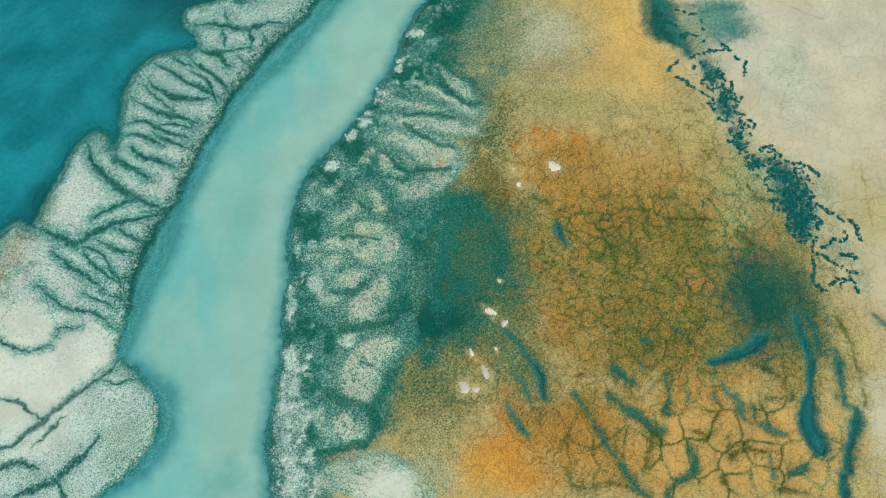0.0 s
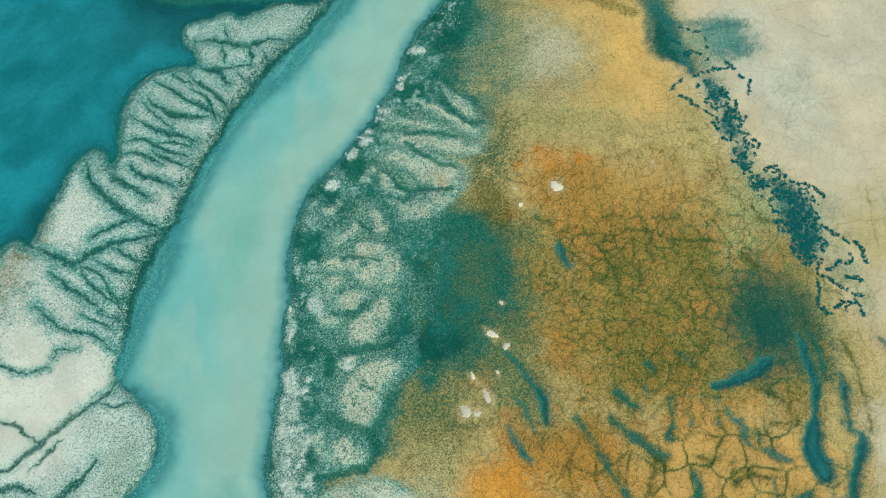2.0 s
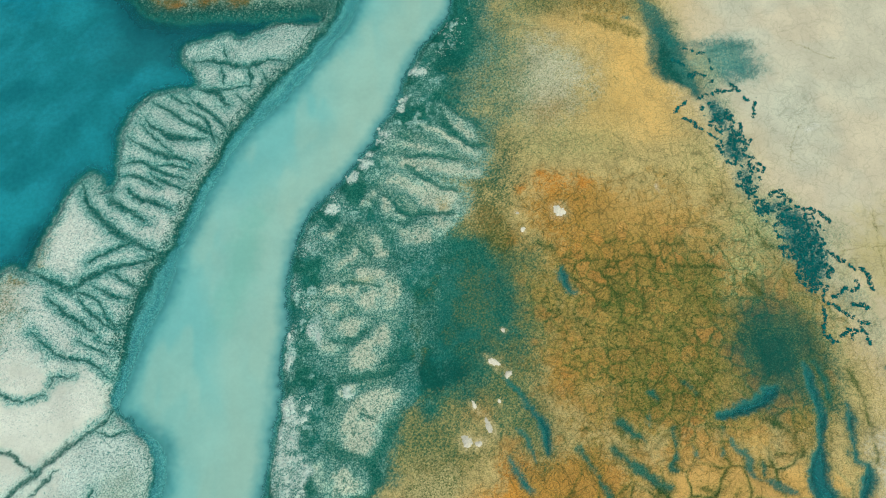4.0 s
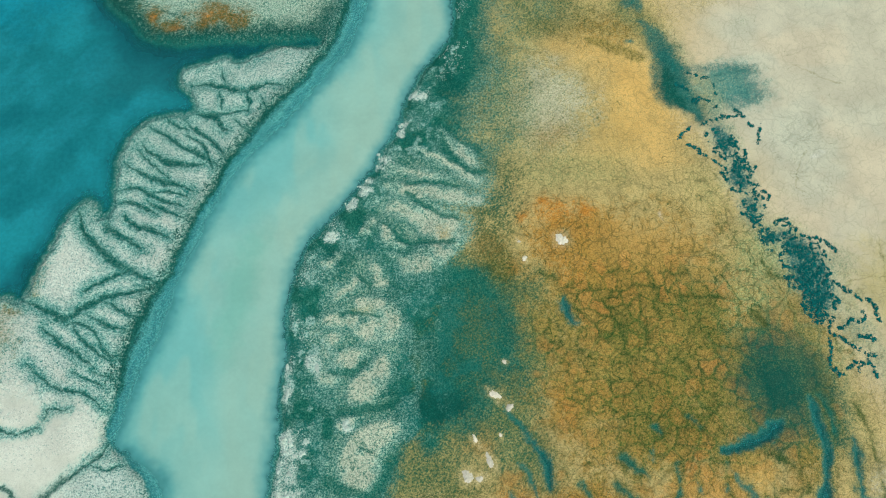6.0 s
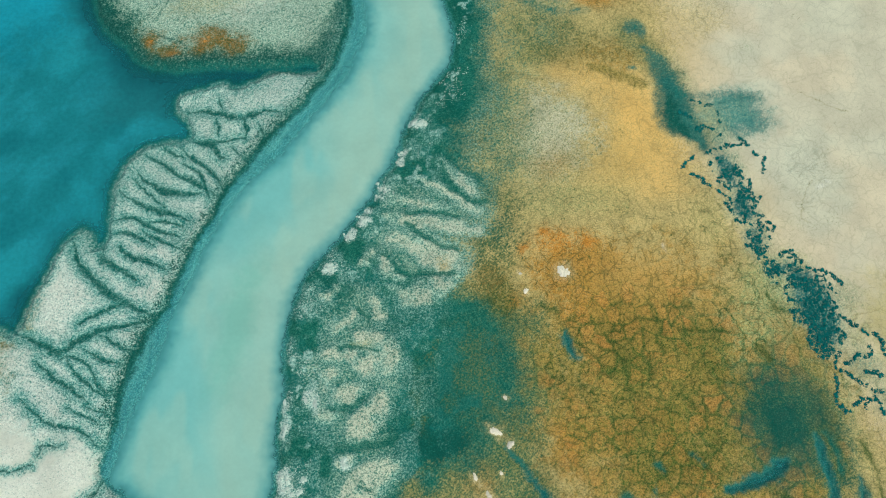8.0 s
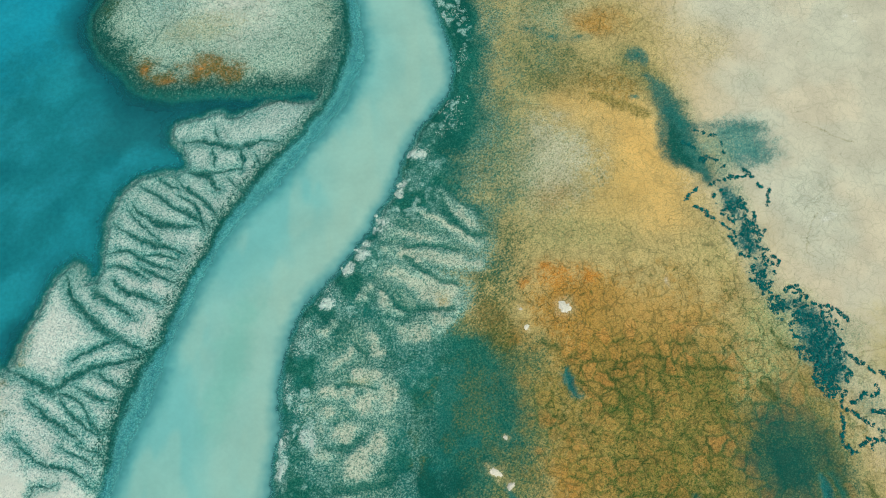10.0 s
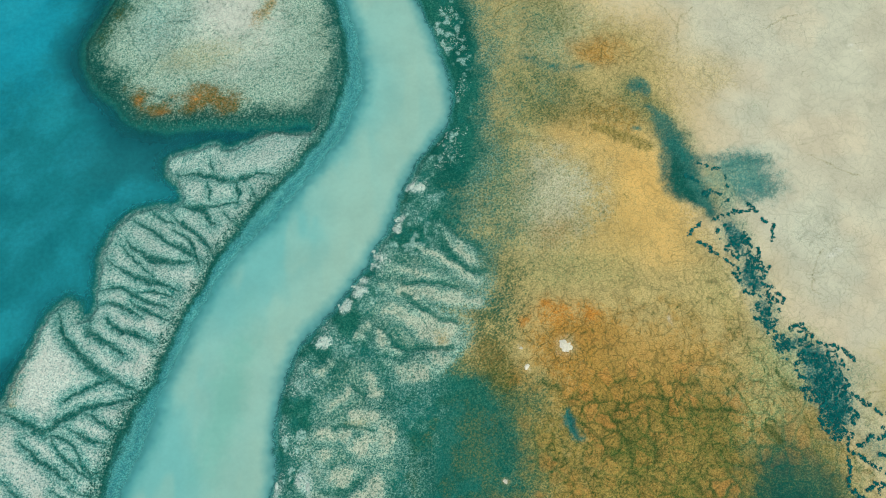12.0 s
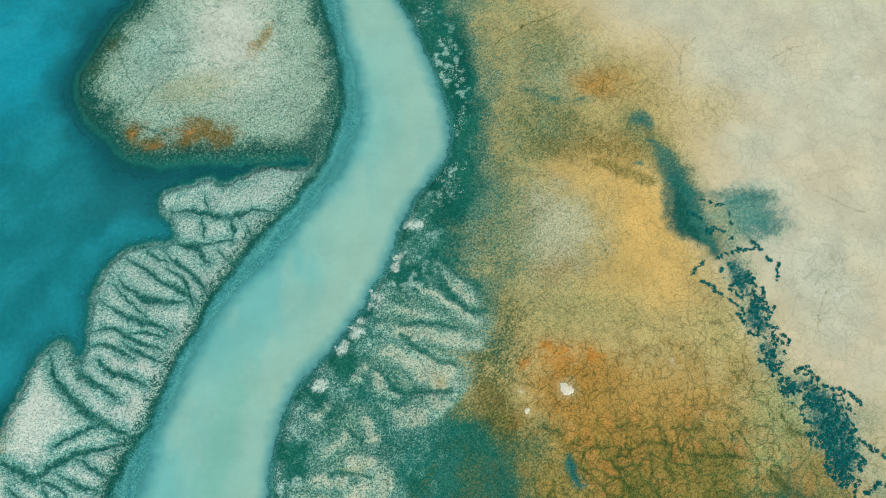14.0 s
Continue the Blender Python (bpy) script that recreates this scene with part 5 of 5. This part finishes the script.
tagged(sheet("ground", np.ones((NY - 1, NX - 1), bool), Z, {"soil": SOIL, "grain": GRAIN}, {"cover": COVER, "vein": VEIN, "wet": WET}, GROUND),
       "wide salt flat of white crust, orange silt, pale sand and dark algae", "ground", kind="structure")


def water(name, region, level, murk, clarity, material, label):
    depth = np.clip(level - Z, 0, None)
    wetted = (depth > 0) & region
    keep = wetted[:-1, :-1] | wetted[1:, :-1] | wetted[:-1, 1:] | wetted[1:, 1:]
    tagged(sheet(name, keep, np.full_like(Z, level), {"murk": murk}, {"veil": 1 - np.exp(-depth / clarity)}, material), label, "water", kind="structure")


def blend(*steps):
    """A colour field: a first colour, then (mask, colour) laid over it."""
    field = np.empty((NY, NX, 3), np.float32)
    field[:] = lin(*steps[0])
    for mask, colour in steps[1:]:
        field += (np.array(lin(*colour), np.float32) - field) * mask[..., None]
    return field


# silt hangs along the right bank and in long streaks
streak = fbm(X * 0.9 + Y * 0.3, Y * 0.25, 6.0, 91)
silt = smooth(0.35, 0.75, streak + 0.25 * (N_BIG - 0.5))
RIGHT_SIDE = inside(RIVER_RIGHT + [(p[0] - 8.0, p[1]) for p in RIVER_RIGHT[::-1]], 12.0)
murk = blend((118, 183, 175), (0.85 * smooth(-10.0, 2.5, RIGHT_SIDE + 9 * (streak - 0.5)), (154, 190, 171)), (0.45 * silt, (134, 187, 174)),
             (0.3 * smooth(0.5, 0.7, fbm(X, Y * 0.4, 4.0, 95, 3)), (160, 192, 170)),
             (0.85 * smooth(3.2, 0.2, milky), (70, 152, 152)), (0.5 * blob(-32.9, 5.0, 4.95, 4.80, soft=0.9), (80, 158, 150)),
             (0.4 * blob(-32.6, 46.7, 4.19, 17.89, -12, soft=0.9), (98, 176, 158)))
water("river", (river > -1.0) & (lagoon < 0.5), 0.0, murk, 0.16, RIVER_WATER, "milky turquoise silty river between salt banks")
drift = fbm(X * 0.6 + Y * 0.6, Y * 0.5 - X * 0.5, 9.0, 101)
murk = blend((31, 119, 125), (0.8 * smooth(0.45, 0.66, drift), (40, 140, 148)), (0.8 * blob(-74.7, 113.9, 15.18, 25.05, soft=0.9), (34, 148, 166)),
             (0.35 * smooth(0.48, 0.72, fbm(X * 0.7 + Y * 0.6, Y * 0.9 - X * 0.6, 5.0, 107, 5)), (20, 98, 106)), (0.3 * smooth(0.48, 0.72, fbm(X * 0.5 + Y * 0.5, Y - X, 7.0, 117, 5)), (50, 156, 168)),
             (0.7 * blob(-50.7, 87.8, 16.08, 10.41, soft=0.9), (34, 108, 112)), (0.6 * blob(-67.4, 49.1, 8.46, 6.20, 30, soft=0.9), (20, 86, 92)),
             (0.6 * blob(-59.3, 67.9, 3.95, 12.76, -50, soft=0.9), (36, 132, 140)), (0.25 * smooth(1.6, 0.2, lagoon), (26, 102, 104)))
murk += (np.array(lin(20, 84, 90), np.float32) - murk) * (0.85 * smooth(-9.0, -0.5, mound + 3 * (N_MID - 0.5)) * smooth(76, 84, Y))[..., None]
water("lagoon", lagoon > -0.5, 0.0, murk, 0.28, LAGOON_WATER, "deep blue green lagoon behind the salt crust")
murk = blend((28, 108, 106), (0.6 * smooth(0.35, 0.7, N_MID), (46, 128, 126)))
for near, q in POOLS:
    region = np.zeros((NY, NX), bool)
    region[near] = q > -0.9
    water("pool", region, 0.02, murk, 0.45, POOL_WATER, "small still teal pool on the cracked silt")


# ---- things standing on the flat ----
def height_at(x, y):
    return float(Z[min(max(int(np.searchsorted(ys, y)), 0), NY - 1), min(max(int(np.searchsorted(xs, x)), 0), NX - 1)])


def part(name, bm, material, parent=None, label=""):
    mesh = bpy.data.meshes.new(name)
    bm.to_mesh(mesh)
    bm.free()
    mesh.materials.append(material)
    ob = new(name, mesh)
    ob.parent = parent
    return tagged(ob, label)


def lump(bm, rng, x, y, z, r, flat=0.6, rings=1):
    """One uneven rounded lump."""
    made = bmesh.ops.create_icosphere(bm, subdivisions=rings, radius=r, matrix=pose(x, y, z, 0, 0, rng.uniform(0, 360)))
    for v in made["verts"]:
        d = v.co - Vector((x, y, z))
        d *= rng.uniform(0.75, 1.25)
        d.z *= flat
        v.co = Vector((x, y, z)) + d


def shrub(seed):
    """A low creeping salt bush, longer than wide: a few woody stems under a crown of small leaf clumps."""
    rng = random.Random(seed)
    bush = new("shrub")
    for k in range(3):
        stems = bmesh.new()
        a, lean = rng.uniform(0, 6.28), rng.uniform(15, 45)
        m = pose(rng.uniform(-0.2, 0.2), 0, 0, 0, 0, math.degrees(a)) @ pose(0, 0, 0, 0, lean) @ pose(0, 0, 0.12)
        bmesh.ops.create_cone(stems, cap_ends=True, segments=5, radius1=0.020, radius2=0.009, depth=0.28, matrix=m)
        part("stem", stems, WOOD, bush, "grey woody stem")
    crown = bmesh.new()
    bow = rng.uniform(-0.18, 0.18)
    for k in range(40):
        u = rng.uniform(-1, 1)
        width = 0.30 * (1 - 0.45 * u * u) * rng.choice((0.6, 1.0))
        lump(crown, rng, 0.44 * u, bow * (1 - u * u) + rng.uniform(-width, width), 0.14 + rng.uniform(-0.03, 0.10) * (1 - u * u), rng.uniform(0.06, 0.12), 0.8)
    part("crown", crown, LEAF, bush)
    return tagged(bush, "low dark teal salt bush creeping over pale silt", "shrub", "salt bushes of the shrub belt")


shrubs = [shrub(s) for s in range(6)]
rng = random.Random(4)
# the belt: thickets that wind and knot, with loose strings of bushes beside them
s_, q_ = stroke(BELT)
thicket = np.zeros((NY, NX), np.float32)
knots = np.maximum(smooth(0.038, 0.018, np.abs(fbm(X[s_], Y[s_], 2.2, 401, 3) - 0.5)), smooth(0.60, 0.64, fbm(X[s_], Y[s_], 2.4, 411, 3)))
knots = np.maximum(knots, smooth(0.8, 2.6, q_) * smooth(0.46, 0.52, fbm(X[s_], Y[s_], 1.5, 421, 3)))
thicket[s_] = knots * smooth(-0.5, 0.4, q_ + 1.2 * (N_MID[s_] - 0.5))
for strand in STRANDS:
    s_, d_ = line_distance(spline(strand, 6), 2.0)
    beads = smooth(0.36, 0.42, fbm(X[s_], Y[s_], 1.1, 431, 2))
    thicket[s_] = np.maximum(thicket[s_], smooth(0.36, 0.18, d_ + 0.3 * (N_FINE[s_] - 0.5)) * beads)
chosen = np.argwhere(thicket > 0.6)
spots = []
for j, i in chosen[np.random.RandomState(8).permutation(len(chosen))]:
    x, y = float(X[j, i]), float(Y[j, i])
    if len(spots) < 290 and all((x - a) ** 2 + (y - b) ** 2 > 0.42 for a, b in spots):
        spots.append((x, y))
for k, (x, y) in enumerate(spots):
    m = pose(x, y, height_at(x, y) - 0.03, 0, 0, rng.uniform(0, 360)) @ Matrix.Scale(rng.uniform(0.55, 0.95), 4)
    thing = shrubs[k] if k < len(shrubs) else copy_thing(shrubs[rng.randrange(len(shrubs))], m)
    thing.matrix_basis = m


def salt_mound(cx, cy, rx, ry, turn, seed):
    """A low dome of white salt with a knobbly skin and a lobed rim."""
    rng = random.Random(seed)
    bm = bmesh.new()
    spokes, rings = (40, 12) if max(rx, ry) > 0.6 else (18, 5)
    phase = [rng.uniform(0, 6.28) for _ in range(5)]
    knob = rng.uniform(0, 90)
    top = bm.verts.new((0, 0, 0.16 + 0.05 * min(rx, ry)))
    loops = []
    for i in range(1, rings + 1):
        loop = []
        for k in range(spokes):
            a, r = 6.2832 * k / spokes, i / rings
            rim = 1 + 0.16 * math.sin(2 * a + phase[0]) + 0.12 * math.sin(3 * a + phase[1]) + 0.09 * math.sin(7 * a + phase[2]) + 0.06 * math.sin(11 * a + phase[3])
            x, y = rx * r * rim * math.cos(a), ry * r * rim * math.sin(a)
            bump = noise.noise(Vector((x * 3.2 + knob, y * 3.2, 0))) * 0.11 + noise.noise(Vector((x * 7 + knob, y * 7, 3))) * 0.05
            loop.append(bm.verts.new((x, y, (0.16 + 0.05 * min(rx, ry)) * (1 - r * r) + bump * (1 - r ** 4) - 0.08 * r ** 3)))
        loops.append(loop)
    for k in range(spokes):
        bm.faces.new((top, loops[0][k], loops[0][(k + 1) % spokes]))
        for inner, outer in zip(loops[:-1], loops[1:]):
            bm.faces.new((inner[k], outer[k], outer[(k + 1) % spokes], inner[(k + 1) % spokes]))
    ob = part("salt_mound", bm, SALT if cx < 1 else SALT_WHITE)
    ob.matrix_basis = pose(cx, cy, height_at(cx, cy), 0, 0, turn)
    return tagged(ob, "low knobbly dome of white salt on damp silt", "salt mound", "white salt mounds")


for k, where in enumerate(MOUNDS):
    salt_mound(*where[:2], where[2] * (0.75 if where[0] < 1 else 0.95), where[3] * (0.75 if where[0] < 1 else 0.95), where[4], 50 + k)


def scatter(name, count, accept, r0, r1, material, label, category, seed, flat=0.6):
    """Thousands of small clumps in one mesh, where accept says so."""
    rng = np.random.RandomState(seed)
    base = np.array([(1, 0, 0), (0.5, 0.87, 0), (-0.5, 0.87, 0), (-1, 0, 0), (-0.5, -0.87, 0), (0.5, -0.87, 0), (0, 0, 1.0)], np.float32)
    tris = np.array([(k, (k + 1) % 6, 6) for k in range(6)], np.int32)
    chosen = np.argwhere(accept > rng.rand(NY, NX))
    chosen = chosen[rng.permutation(len(chosen))[:count]]
    px = X[chosen[:, 0], chosen[:, 1]] + rng.uniform(-0.08, 0.08, len(chosen))
    py = Y[chosen[:, 0], chosen[:, 1]] + rng.uniform(-0.08, 0.08, len(chosen))
    pz = Z[chosen[:, 0], chosen[:, 1]] - 0.02
    r = rng.uniform(r0, r1, len(chosen))
    verts = base[None] * rng.uniform(0.6, 1.3, (len(chosen), 7, 1)) * r[:, None, None]
    verts[:, :, 2] *= flat
    verts += np.stack([px, py, pz], -1)[:, None]
    faces = (tris[None] + 7 * np.arange(len(chosen))[:, None, None]).reshape(-1, 3)
    mesh = bpy.data.meshes.new(name)
    mesh.from_pydata(verts.reshape(-1, 3).tolist(), [], faces.tolist())
    mesh.materials.append(material)
    return tagged(new(name, mesh), label, category, kind="stuff")


core = (X > -86) & (X < 86) & (Y > -4) & (Y < 132)
scatter("reed_fringe", 26000, core * west * smooth(29, 34, Y) * smooth(-2.6, -0.3, river) * (river < 0.2) * 0.5, 0.06, 0.16, REED, "dark green reed tufts fringing the river bank", "reeds", 1, 1.4)
scatter("salt_nodules", 9000, core * smooth(0.5, 2.5, mat) * (river < -0.3) * smooth(-7.0, -1.0, river) * smooth(0.48, 0.7, N_MID) * 0.3 * (X < 8), 0.05, 0.12, SALT, "scattered white salt nodules on the algae mat", "salt", 2, 0.7)
scatter("shrub_seedlings", 15000, core * smooth(0.35, 0.7, thicket) * 0.75, 0.08, 0.19, LEAF, "small dark teal shoots between the salt bushes", "shoots", 3, 0.9)
